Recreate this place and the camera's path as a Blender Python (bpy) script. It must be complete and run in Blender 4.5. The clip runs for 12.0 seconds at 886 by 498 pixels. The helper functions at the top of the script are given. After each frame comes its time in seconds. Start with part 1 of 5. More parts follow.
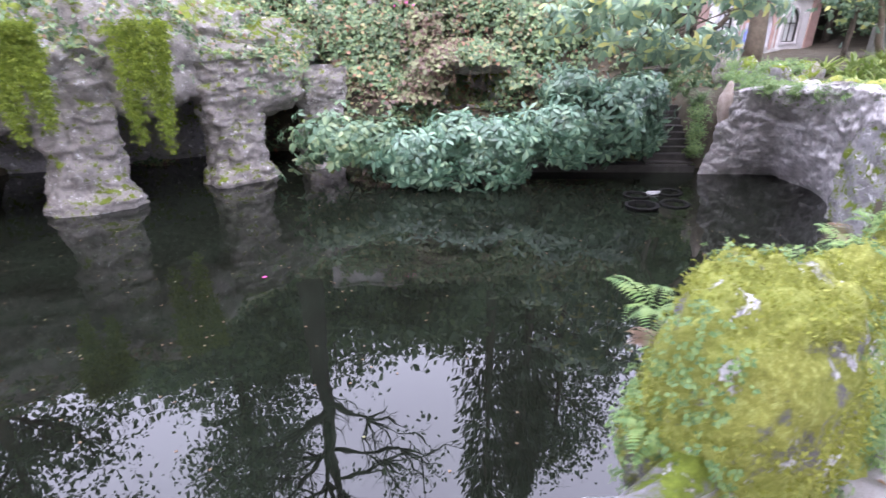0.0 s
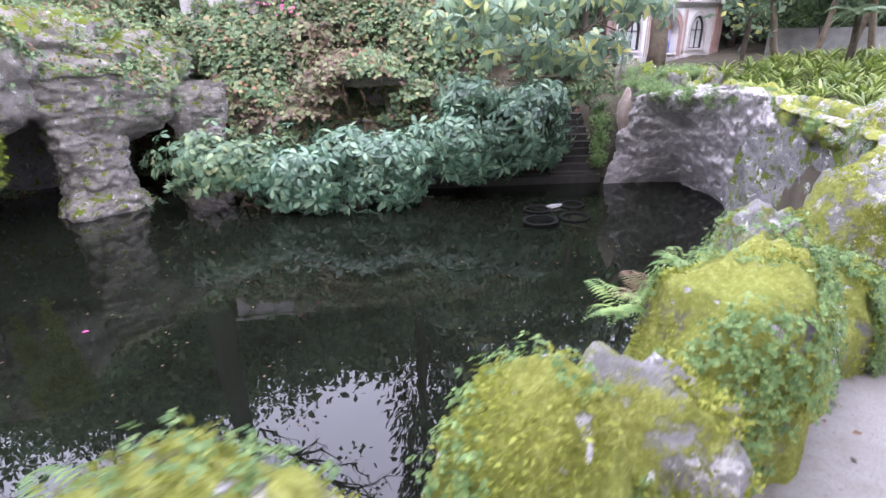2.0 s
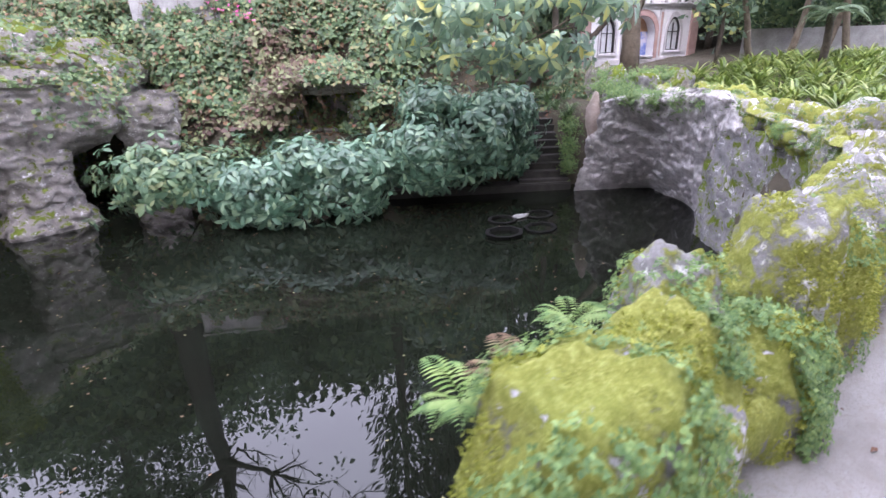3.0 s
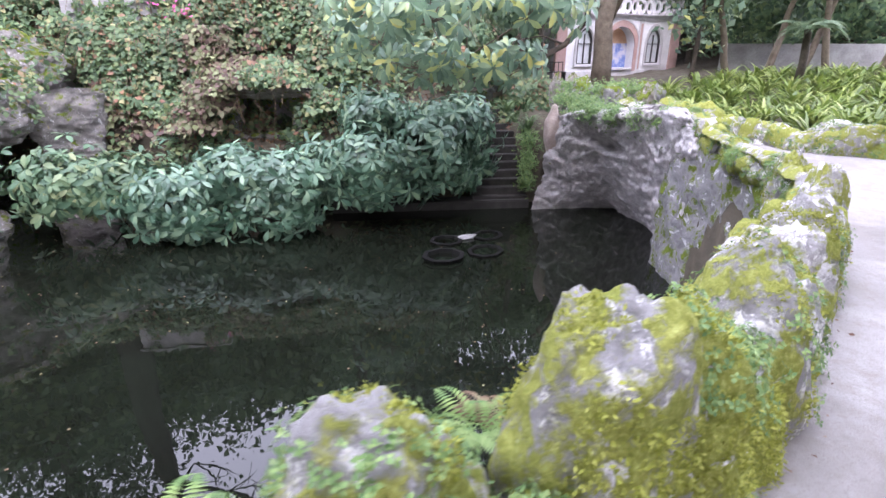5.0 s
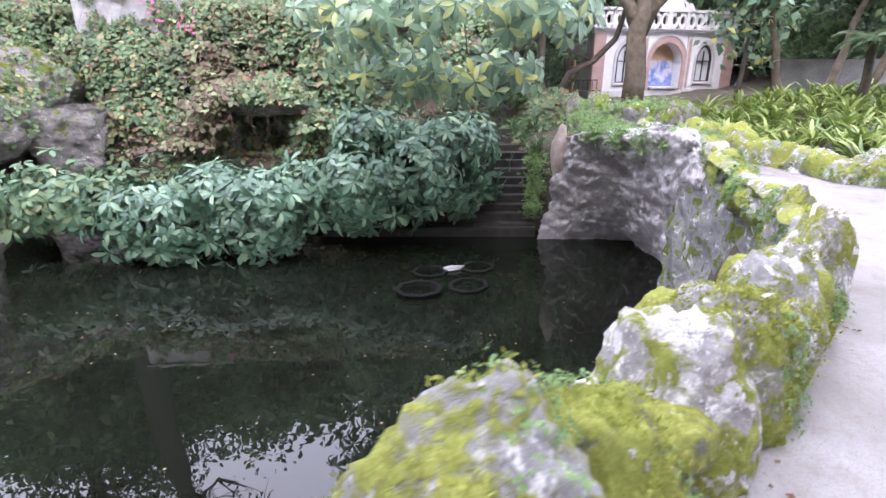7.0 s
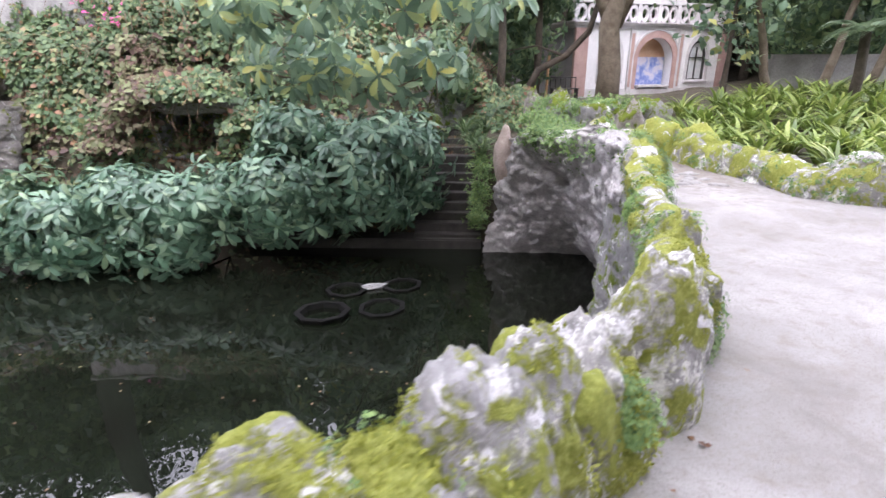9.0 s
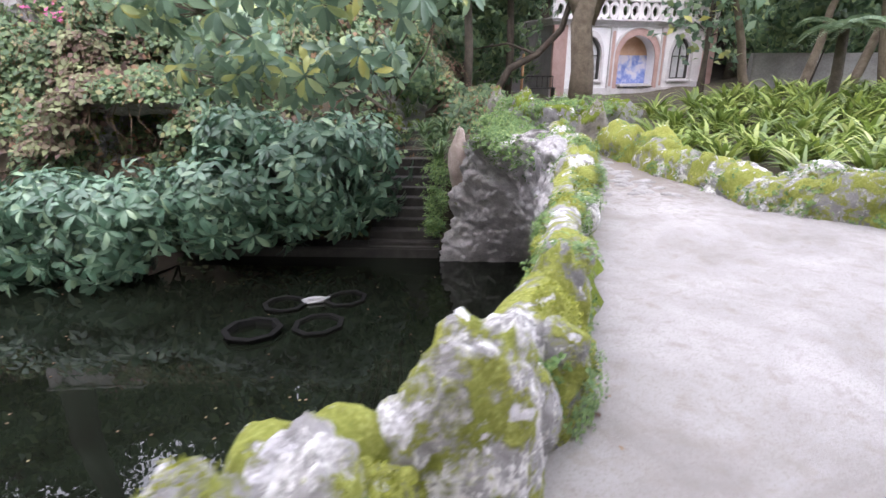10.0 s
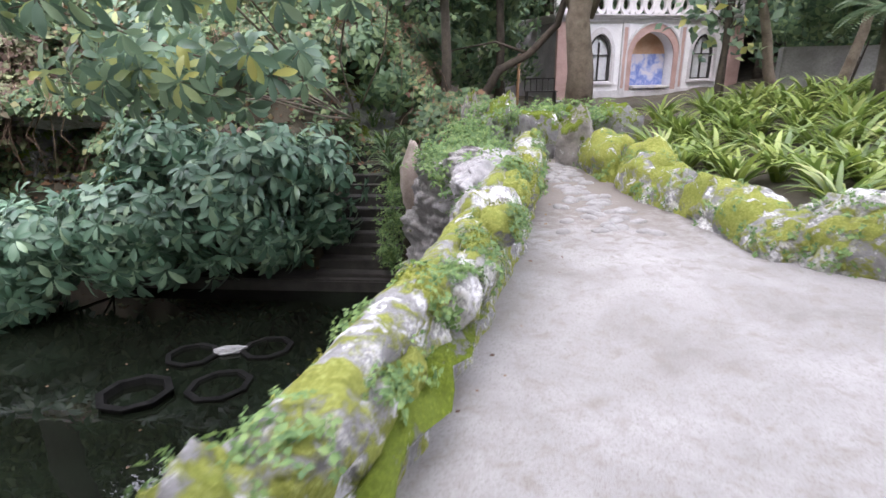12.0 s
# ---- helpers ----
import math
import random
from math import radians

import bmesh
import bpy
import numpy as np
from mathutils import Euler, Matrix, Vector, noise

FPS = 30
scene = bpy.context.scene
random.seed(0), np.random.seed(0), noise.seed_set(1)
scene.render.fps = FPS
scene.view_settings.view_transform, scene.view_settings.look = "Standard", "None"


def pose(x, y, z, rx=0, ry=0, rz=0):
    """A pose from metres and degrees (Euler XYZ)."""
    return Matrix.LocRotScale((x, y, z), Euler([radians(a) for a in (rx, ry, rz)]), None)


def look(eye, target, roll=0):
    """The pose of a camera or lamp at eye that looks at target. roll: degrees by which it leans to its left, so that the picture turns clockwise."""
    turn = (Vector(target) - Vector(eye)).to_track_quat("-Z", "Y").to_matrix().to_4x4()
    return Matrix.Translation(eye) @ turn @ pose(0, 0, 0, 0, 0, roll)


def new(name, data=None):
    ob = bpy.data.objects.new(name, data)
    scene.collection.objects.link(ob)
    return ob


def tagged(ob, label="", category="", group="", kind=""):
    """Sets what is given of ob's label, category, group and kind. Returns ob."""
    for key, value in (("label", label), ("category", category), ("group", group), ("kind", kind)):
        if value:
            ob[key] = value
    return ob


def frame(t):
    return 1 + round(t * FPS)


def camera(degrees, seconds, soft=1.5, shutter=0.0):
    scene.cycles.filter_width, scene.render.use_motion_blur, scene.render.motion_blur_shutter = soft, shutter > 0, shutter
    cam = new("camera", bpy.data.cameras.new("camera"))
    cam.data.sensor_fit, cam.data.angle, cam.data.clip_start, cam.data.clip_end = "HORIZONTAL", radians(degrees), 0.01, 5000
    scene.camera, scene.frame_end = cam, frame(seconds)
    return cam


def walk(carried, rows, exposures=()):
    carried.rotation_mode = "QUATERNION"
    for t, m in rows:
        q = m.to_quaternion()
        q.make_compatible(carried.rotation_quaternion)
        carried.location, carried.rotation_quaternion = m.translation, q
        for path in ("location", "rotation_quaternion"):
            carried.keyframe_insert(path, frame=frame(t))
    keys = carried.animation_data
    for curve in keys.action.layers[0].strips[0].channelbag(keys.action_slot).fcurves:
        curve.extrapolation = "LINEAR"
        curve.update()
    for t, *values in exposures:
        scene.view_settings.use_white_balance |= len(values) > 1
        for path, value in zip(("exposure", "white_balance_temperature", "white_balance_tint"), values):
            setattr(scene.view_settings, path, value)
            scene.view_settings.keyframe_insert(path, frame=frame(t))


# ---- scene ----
cam = camera(80.7, 12.0, soft=1.5, shutter=0.5)
PATH = [
    (0, (0.302, -0.183, 2.302), (0.264, 1.646, 1.493), -0.2),
    (0.5, (0.699, 0.105, 2.248), (0.756, 1.934, 1.442), -0.2),
    (1, (1.101, 0.4, 2.244), (1.234, 2.235, 1.459), -0.5),
    (1.5, (1.519, 0.631, 2.223), (1.664, 2.466, 1.442), -0.9),
    (2, (1.898, 0.96, 2.147), (2.041, 2.8, 1.378), -1.0),
    (2.5, (2.265, 1.25, 2.147), (2.431, 3.092, 1.386), -1.7),
    (3, (2.703, 1.533, 2.129), (2.878, 3.376, 1.373), -1.7),
    (3.5, (3.104, 1.871, 2.092), (3.32, 3.708, 1.331), -1.3),
    (3.7, (3.252, 1.996, 2.105), (3.499, 3.832, 1.35), -0.9),
    (5.3, (4.34, 2.682, 2.015), (4.525, 4.538, 1.293), 0.5),
    (5.5, (4.548, 2.778, 1.99), (4.698, 4.643, 1.283), 0.3),
    (6, (4.963, 3.012, 1.979), (4.98, 4.89, 1.291), 0.0),
    (6.5, (5.329, 3.32, 1.938), (5.32, 5.206, 1.272), 0.1),
    (7, (5.75, 3.609, 1.903), (5.737, 5.494, 1.235), -0.1),
    (7.2, (5.909, 3.717, 1.918), (5.886, 5.601, 1.247), 0.2),
    (8.8, (7.39, 4.772, 1.805), (7.316, 6.655, 1.135), -0.1),
    (9, (7.536, 4.924, 1.769), (7.468, 6.808, 1.101), -0.1),
    (9.5, (8.013, 5.299, 1.764), (7.954, 7.181, 1.09), -0.2),
    (10, (8.44, 5.613, 1.783), (8.379, 7.495, 1.108), 0.0),
    (10.5, (8.845, 6.072, 1.75), (8.772, 7.952, 1.072), -0.5),
    (11, (9.227, 6.519, 1.729), (9.152, 8.4, 1.053), -1.0),
    (11.5, (9.486, 6.98, 1.694), (9.378, 8.864, 1.03), -0.7),
    (12, (9.701, 7.459, 1.687), (9.525, 9.34, 1.031), -1.1),
]
walk(cam, [(t, look(eye, target, roll)) for t, eye, target, roll in PATH], exposures=[(0.0, 2.05, 6300, 25), (3.5, 1.68, 6350, 25), (6.0, 1.88, 6300, 23), (9.0, 1.62, 6750, 19), (12.0, 1.42, 6750, 16)])

# ---- light ----
world = bpy.data.worlds.new("overcast_sky")
scene.world = world
world.use_nodes = True
wt = world.node_tree
sky = wt.nodes.new("ShaderNodeTexSky")
sky.sky_type = 'NISHITA'
sky.sun_disc = False
sky.sun_elevation = radians(55)
sky.sun_rotation = radians(190)
sky.air_density, sky.dust_density, sky.ozone_density = 1.0, 7.0, 1.0
wt.nodes["Background"].inputs[1].default_value = 0.15
cloud = wt.nodes.new("ShaderNodeMix")  # an even cloud cover over the clear sky
cloud.data_type = 'RGBA'
cloud.inputs[0].default_value = 0.85
cloud.inputs[7].default_value = (14.2, 15.1, 18.0, 1)
wt.links.new(sky.outputs[0], cloud.inputs[6])
wt.links.new(cloud.outputs[2], wt.nodes["Background"].inputs[0])
sun = new("sun", bpy.data.lights.new("sun", "SUN"))
sun.data.energy, sun.data.angle, sun.data.color = 0.6, radians(80), (1.0, 0.97, 0.94)
sun.matrix_world = look((-3.5, -20, 29), (0, 0, 0))

# ---- material helpers ----
def node(nt, kind, **inp):
    n = nt.nodes.new(kind)
    for k, v in inp.items():
        s = n.inputs[k.replace("_", " ")]
        if isinstance(v, bpy.types.NodeSocket):
            nt.links.new(v, s)
        else:
            s.default_value = v
    return n


def ramp(nt, fac, stops, mode="LINEAR"):
    n = nt.nodes.new("ShaderNodeValToRGB")
    n.color_ramp.interpolation = mode
    while len(n.color_ramp.elements) < len(stops):
        n.color_ramp.elements.new(0.5)
    for e, (p, c) in zip(n.color_ramp.elements, stops):
        e.position = p
        e.color = (c, c, c, 1) if isinstance(c, (int, float)) else (*c, 1)
    nt.links.new(fac, n.inputs[0])
    return n.outputs[0]


def mixc(nt, fac, a, b, mode="MIX"):
    n = nt.nodes.new("ShaderNodeMix")
    n.data_type, n.blend_type = 'RGBA', mode
    for s, v in ((n.inputs[0], fac), (n.inputs[6], a), (n.inputs[7], b)):
        if isinstance(v, bpy.types.NodeSocket):
            nt.links.new(v, s)
        elif isinstance(v, (int, float)):
            s.default_value = v
        else:
            s.default_value = (*v, 1)
    return n.outputs[2]


def calc(nt, op, a, b=0.0):
    n = nt.nodes.new("ShaderNodeMath")
    n.operation = op
    for s, v in zip(n.inputs, (a, b)):
        if isinstance(v, bpy.types.NodeSocket):
            nt.links.new(v, s)
        else:
            s.default_value = v
    return n.outputs[0]


def begin(name, rough=0.8, **kw):
    m = bpy.data.materials.new(name)
    m.use_nodes = True
    nt = m.node_tree
    b = nt.nodes["Principled BSDF"]
    b.inputs["Roughness"].default_value = rough
    for k, v in kw.items():
        b.inputs[k.replace("_", " ")].default_value = v
    return m, nt, b


def where(nt):
    return nt.nodes.new("ShaderNodeNewGeometry").outputs["Position"]


def tex(nt, pos, scale, detail=5.0, rough=0.55, dist=0.0):
    return node(nt, "ShaderNodeTexNoise", Vector=pos, Scale=scale, Detail=detail, Roughness=rough, Distortion=dist).outputs[0]


def bump(nt, b, height, strength=0.5, dist=0.02):
    n = node(nt, "ShaderNodeBump", Height=height, Strength=strength, Distance=dist)
    nt.links.new(n.outputs[0], b.inputs["Normal"])


def paint(nt, b, colour):
    nt.links.new(colour, b.inputs["Base Color"])


def mossy_rock(name, moss_amount, grey=(0.30, 0.29, 0.30), lichen=0.60, moss_a=(0.30, 0.315, 0.072), moss_b=(0.51, 0.52, 0.18), bare=0.60, top=0.16, deep=0.42):
    """Weathered limestone with white lichen and a pelt of moss on what faces the sky."""
    m, nt, b = begin(name, 0.95, Specular_IOR_Level=0.15)
    p = where(nt)
    up = node(nt, "ShaderNodeSeparateXYZ", Vector=nt.nodes["Geometry"].outputs["Normal"]).outputs[2]
    big, mid, fine = tex(nt, p, 1.7, 4), tex(nt, p, 6.0, 6, 0.6, 0.4), tex(nt, p, 38.0, 6, 0.7)
    hair = tex(nt, p, 150.0, 3, 0.7)
    rock = ramp(nt, mid, [(0.26, tuple(c * deep for c in grey)), (0.5, grey), (0.72, tuple(min(1, c * 1.35) for c in grey))])
    rock = mixc(nt, ramp(nt, fine, [(0.38, 0.0), (0.7, 0.42)]), rock, (0.16, 0.15, 0.14))
    spots = calc(nt, "ADD", calc(nt, "MULTIPLY", tex(nt, p, 6.5, 8, 0.74, 0.3), 0.68), calc(nt, "MULTIPLY", fine, 0.32))
    rock = mixc(nt, ramp(nt, spots, [(lichen, 0.0), (lichen + 0.05, 1.0)]), rock, ramp(nt, fine, [(0.3, (0.52, 0.51, 0.49)), (0.5, (0.74, 0.73, 0.70)), (0.7, (0.87, 0.86, 0.83))]))
    worn = tex(nt, p, 5.5, 7, 0.66, 0.5)
    gap = ramp(nt, worn, [(bare, 0.0), (bare + 0.03, 1.0)])
    rock = mixc(nt, calc(nt, "MULTIPLY", gap, ramp(nt, fine, [(0.35, 0.0), (0.55, 0.9)])), rock, (0.76, 0.75, 0.76))
    moss = ramp(nt, fine, [(0.3, tuple(c * 0.62 for c in moss_a)), (0.5, moss_a), (0.68, moss_b)])
    moss = mixc(nt, ramp(nt, tex(nt, p, 3.0, 3), [(0.35, 0.0), (0.65, 0.4)]), moss, (0.22, 0.28, 0.06))
    moss = mixc(nt, ramp(nt, hair, [(0.35, 0.3), (0.6, 0.0)]), moss, (0.10, 0.11, 0.02))
    a = calc(nt, "MULTIPLY", up, top)
    a = calc(nt, "ADD", calc(nt, "ADD", calc(nt, "MULTIPLY", mid, 0.85), calc(nt, "MULTIPLY", big, 0.5)), a)
    a = calc(nt, "ADD", calc(nt, "ADD", a, moss_amount), calc(nt, "MULTIPLY", fine, 0.25))
    k = ramp(nt, a, [(0.80, 0.0), (0.88, 1.0)])
    k = calc(nt, "MULTIPLY", k, calc(nt, "SUBTRACT", 1.0, gap))
    paint(nt, b, mixc(nt, k, rock, moss))
    h = calc(nt, "ADD", calc(nt, "MULTIPLY", fine, 0.7), calc(nt, "MULTIPLY", hair, 0.5))
    h = calc(nt, "ADD", h, calc(nt, "MULTIPLY", k, 0.5))
    h = calc(nt, "ADD", h, calc(nt, "MULTIPLY", mid, 1.2))
    bump(nt, b, h, 0.9, 0.03)
    return m


def leaf_mat(name, stops, rough=0.45, thin=0.25, spec=0.4, each=False):
    m, nt, b = begin(name, rough, Specular_IOR_Level=spec)
    r = nt.nodes.new("ShaderNodeNewGeometry").outputs["Random Per Island"]
    if each:
        r = nt.nodes.new("ShaderNodeObjectInfo").outputs["Random"]
    c = ramp(nt, r, stops)
    c = mixc(nt, ramp(nt, tex(nt, where(nt), 1.1, 2), [(0.3, 0.45), (0.7, 0.0)]), c, tuple(v * 0.55 for v in stops[0][1]))
    paint(nt, b, c)
    t = node(nt, "ShaderNodeBsdfTranslucent", Color=c)
    mix = node(nt, "ShaderNodeMixShader", Fac=thin)
    nt.links.new(b.outputs[0], mix.inputs[1])
    nt.links.new(t.outputs[0], mix.inputs[2])
    nt.links.new(mix.outputs[0], nt.nodes["Material Output"].inputs[0])
    return m


def plain(name, a, b_, scale=6.0, rough=0.85, rel=0.4, fine=60.0):
    """Two-tone worn surface with fine relief."""
    m, nt, b = begin(name, rough)
    p = where(nt)
    n1, n2 = tex(nt, p, scale, 6, 0.6, 0.3), tex(nt, p, fine, 4, 0.6)
    c = mixc(nt, ramp(nt, n1, [(0.3, 0.0), (0.7, 1.0)]), a, b_)
    c = mixc(nt, ramp(nt, n2, [(0.3, 0.35), (0.6, 0.0)]), c, tuple(v * 0.5 for v in a))
    paint(nt, b, c)
    bump(nt, b, calc(nt, "ADD", calc(nt, "MULTIPLY", n1, 0.6), n2), rel, 0.015)
    return m


# ---- materials ----
MOSS_HEAVY = mossy_rock("moss_covered_stone", 0.10, lichen=0.56)
MOSS_HALF = mossy_rock("half_mossed_stone", 0.045, top=0.0, grey=(0.40, 0.39, 0.385), lichen=0.52)
MOSS_LIGHT = mossy_rock("lichen_stone", 0.035, top=-0.04, grey=(0.46, 0.445, 0.435), lichen=0.49, bare=0.57)
MOSS_WALL = mossy_rock("damp_stone", -0.02, grey=(0.30, 0.295, 0.30), lichen=0.60, moss_a=(0.10, 0.14, 0.012), moss_b=(0.2, 0.25, 0.03))
GREY_ROCK = mossy_rock("grey_rock", -0.26, deep=0.62, grey=(0.50, 0.48, 0.48), lichen=0.61, bare=0.68, moss_a=(0.10, 0.13, 0.012), moss_b=(0.2, 0.23, 0.03))
GROTTO = mossy_rock("grotto_rock", -0.07, grey=(0.31, 0.285, 0.265), lichen=0.565, bare=0.64, moss_a=(0.09, 0.12, 0.012), moss_b=(0.17, 0.2, 0.03))
SOIL = plain("bank_soil", (0.05, 0.042, 0.028), (0.105, 0.088, 0.06), 3.0, 0.95, 0.8, 40)
# very dark stone tone shared by the steps and the ledge
STEP = plain("dark_step_stone", (0.022, 0.02, 0.018), (0.06, 0.055, 0.048), 4.0, 0.7, 0.6, 45)
BARK = plain("bark", (0.11, 0.085, 0.06), (0.23, 0.19, 0.145), 5.0, 0.9, 1.0, 30)
BARK_DARK = plain("dark_bark", (0.05, 0.04, 0.03), (0.11, 0.09, 0.07), 7.0, 0.9, 1.0, 35)
# shade put into the bark colour, so the trunk mirrors dark in the pond
BARK_SHADED = plain("shaded_bark", (0.015, 0.013, 0.01), (0.04, 0.035, 0.028), 6.0, 0.9, 1.0, 30)
TWIG = plain("dry_twig", (0.14, 0.09, 0.06), (0.28, 0.19, 0.13), 12.0, 0.9, 0.3, 60)
LAUREL = leaf_mat("laurel_leaf", [(0.0, (0.05, 0.115, 0.07)), (0.45, (0.105, 0.205, 0.13)), (0.8, (0.19, 0.31, 0.205)), (1.0, (0.30, 0.42, 0.25))], 0.38, 0.15, 0.5)
LAUREL_PALE = leaf_mat("pale_shrub_leaf", [(0.0, (0.065, 0.13, 0.075)), (0.5, (0.12, 0.21, 0.115)), (0.85, (0.20, 0.29, 0.15)), (1.0, (0.30, 0.34, 0.16))], 0.45, 0.2, 0.4)
RHODO = leaf_mat("rhododendron_leaf", [(0.0, (0.12, 0.20, 0.14)), (0.45, (0.23, 0.37, 0.24)), (0.8, (0.38, 0.52, 0.32)), (0.93, (0.58, 0.66, 0.26)), (1.0, (0.72, 0.68, 0.20))], 0.35, 0.3, 0.5)
BRAMBLE = leaf_mat("bramble_leaf", [(0.0, (0.06, 0.105, 0.055)), (0.4, (0.125, 0.205, 0.095)), (0.78, (0.22, 0.31, 0.14)), (0.9, (0.34, 0.33, 0.15)), (0.96, (0.27, 0.13, 0.09)), (1.0, (0.34, 0.19, 0.10))], 0.6, 0.25)
DRY_BRAMBLE = leaf_mat("withered_bramble", [(0.0, (0.10, 0.065, 0.055)), (0.3, (0.19, 0.12, 0.09)), (0.55, (0.16, 0.18, 0.09)), (1.0, (0.27, 0.31, 0.15))], 0.7, 0.2)
DRYLEAF = leaf_mat("dry_leaf", [(0.0, (0.10, 0.05, 0.03)), (0.5, (0.2, 0.10, 0.06)), (1.0, (0.3, 0.2, 0.10))], 0.8, 0.2)
STRAP = leaf_mat("agapanthus_leaf", [(0.0, (0.11, 0.175, 0.042)), (0.5, (0.21, 0.30, 0.062)), (0.85, (0.37, 0.45, 0.11)), (1.0, (0.495, 0.550, 0.218))], 0.4, 0.3, 0.5, True)
FERN = leaf_mat("fern_frond", [(0.0, (0.110, 0.209, 0.064)), (0.6, (0.209, 0.341, 0.097)), (1.0, (0.330, 0.440, 0.152))], 0.6, 0.35)
FERN_DRY = leaf_mat("dry_fern", [(0.0, (0.16, 0.10, 0.06)), (0.6, (0.26, 0.18, 0.11)), (1.0, (0.24, 0.25, 0.12))], 0.8, 0.3)
HERB = leaf_mat("small_herb", [(0.0, (0.100, 0.188, 0.068)), (0.5, (0.175, 0.288, 0.092)), (1.0, (0.300, 0.413, 0.142))], 0.6, 0.3)
HANG = leaf_mat("hanging_foliage", [(0.0, (0.145, 0.204, 0.033)), (0.6, (0.255, 0.340, 0.045)), (1.0, (0.357, 0.425, 0.062))], 0.6, 0.3)
WOOD_LEAF = leaf_mat("woodland_leaf", [(0.0, (0.06, 0.115, 0.068)), (0.5, (0.125, 0.21, 0.105)), (1.0, (0.25, 0.34, 0.155))], 0.55, 0.3)
CONIFER = leaf_mat("conifer_needle", [(0.0, (0.02, 0.04, 0.015)), (1.0, (0.055, 0.085, 0.03))], 0.6, 0.1)
PINK = leaf_mat("magenta_petal", [(0.0, (0.55, 0.06, 0.25)), (1.0, (0.75, 0.15, 0.4))], 0.6, 0.3)
WHITE_WALL = plain("lime_wash", (0.76, 0.75, 0.75), (0.88, 0.87, 0.87), 2.5, 0.9, 0.2, 40)
OLD_WHITE = plain("weathered_white_wall", (0.28, 0.27, 0.27), (0.5, 0.49, 0.49), 3.5, 0.9, 0.4, 25)
GREY_WALL = plain("grey_render", (0.20, 0.20, 0.20), (0.34, 0.33, 0.33), 1.6, 0.9, 0.3, 30)
# rear wall colour lifted to make up for sky light the trees block
PALE_WALL = plain("brightened_garden_wall", (0.26, 0.26, 0.24), (0.48, 0.47, 0.45), 1.4, 0.9, 0.5, 20)
PINK_WALL = plain("pink_render", (0.42, 0.27, 0.235), (0.55, 0.38, 0.34), 3.0, 0.9, 0.2, 40)
STONE_TRIM = plain("pale_stone", (0.52, 0.50, 0.50), (0.70, 0.68, 0.68), 4.0, 0.85, 0.3, 50)
BLACK = plain("black_plastic", (0.006, 0.006, 0.006), (0.016, 0.016, 0.015), 8.0, 0.95, 0.2, 60)
BLACK.node_tree.nodes["Principled BSDF"].inputs["Specular IOR Level"].default_value = 0.05
IRON = plain("dark_iron", (0.02, 0.02, 0.02), (0.05, 0.045, 0.04), 8.0, 0.6, 0.2, 60)
POST = plain("orange_wood", (0.42, 0.22, 0.11), (0.6, 0.36, 0.2), 5.0, 0.8, 0.2, 60)
COBBLE = plain("worn_cobble", (0.2, 0.19, 0.18), (0.34, 0.33, 0.32), 6.0, 0.9, 0.3, 40)
OCHRE = plain("ochre_half_dome", (0.55, 0.32, 0.19), (0.66, 0.44, 0.3), 3.0, 0.85, 0.2, 40)
GLASS_WHITE = plain("whitened_pane", (0.55, 0.57, 0.58), (0.75, 0.76, 0.76), 5.0, 0.35, 0.05, 40)


def gravel_mat():
    m, nt, b = begin("pale_gravel", 0.95, Specular_IOR_Level=0.1)
    p = where(nt)
    a, f, c = tex(nt, p, 0.9, 6, 0.65, 0.5), tex(nt, p, 70, 5, 0.8), tex(nt, p, 7.0, 6, 0.7, 0.4)
    col = ramp(nt, a, [(0.3, (0.22, 0.205, 0.19)), (0.52, (0.325, 0.31, 0.30)), (0.7, (0.39, 0.375, 0.365))])
    y = node(nt, "ShaderNodeSeparateXYZ", Vector=p).outputs[1]
    trodden = calc(nt, "ADD", calc(nt, "MULTIPLY", y, 0.1), calc(nt, "MULTIPLY", c, 0.5))  # bare earth between the cobbles at the far end
    col = mixc(nt, ramp(nt, calc(nt, "SUBTRACT", trodden, 1.0), [(0.45, 0.0), (0.62, 0.8)]), col, (0.17, 0.145, 0.12))
    col = mixc(nt, ramp(nt, f, [(0.36, 0.75), (0.5, 0.0)]), col, (0.20, 0.18, 0.16))
    col = mixc(nt, ramp(nt, c, [(0.50, 0.0), (0.70, 0.65)]), col, (0.22, 0.195, 0.17))
    paint(nt, b, col)
    bump(nt, b, calc(nt, "ADD", f, calc(nt, "MULTIPLY", c, 0.25)), 0.8, 0.012)
    return m


def water_mat():
    m, nt, b = begin("dark_pond_water", 0.012, IOR=1.46, Specular_IOR_Level=0.5)
    p = where(nt)
    c = ramp(nt, tex(nt, p, 0.8, 5, 0.6, 0.8), [(0.35, (0.004, 0.0045, 0.003)), (0.62, (0.006, 0.008, 0.005)), (0.8, (0.012, 0.015, 0.010))])
    c = mixc(nt, ramp(nt, tex(nt, p, 5.0, 5, 0.65), [(0.55, 0.0), (0.8, 0.5)]), c, (0.018, 0.024, 0.017))
    paint(nt, b, c)
    bump(nt, b, tex(nt, p, 1.6, 2, 0.5), 0.05, 0.05)
    return m


GRAVEL, WATER = gravel_mat(), water_mat()


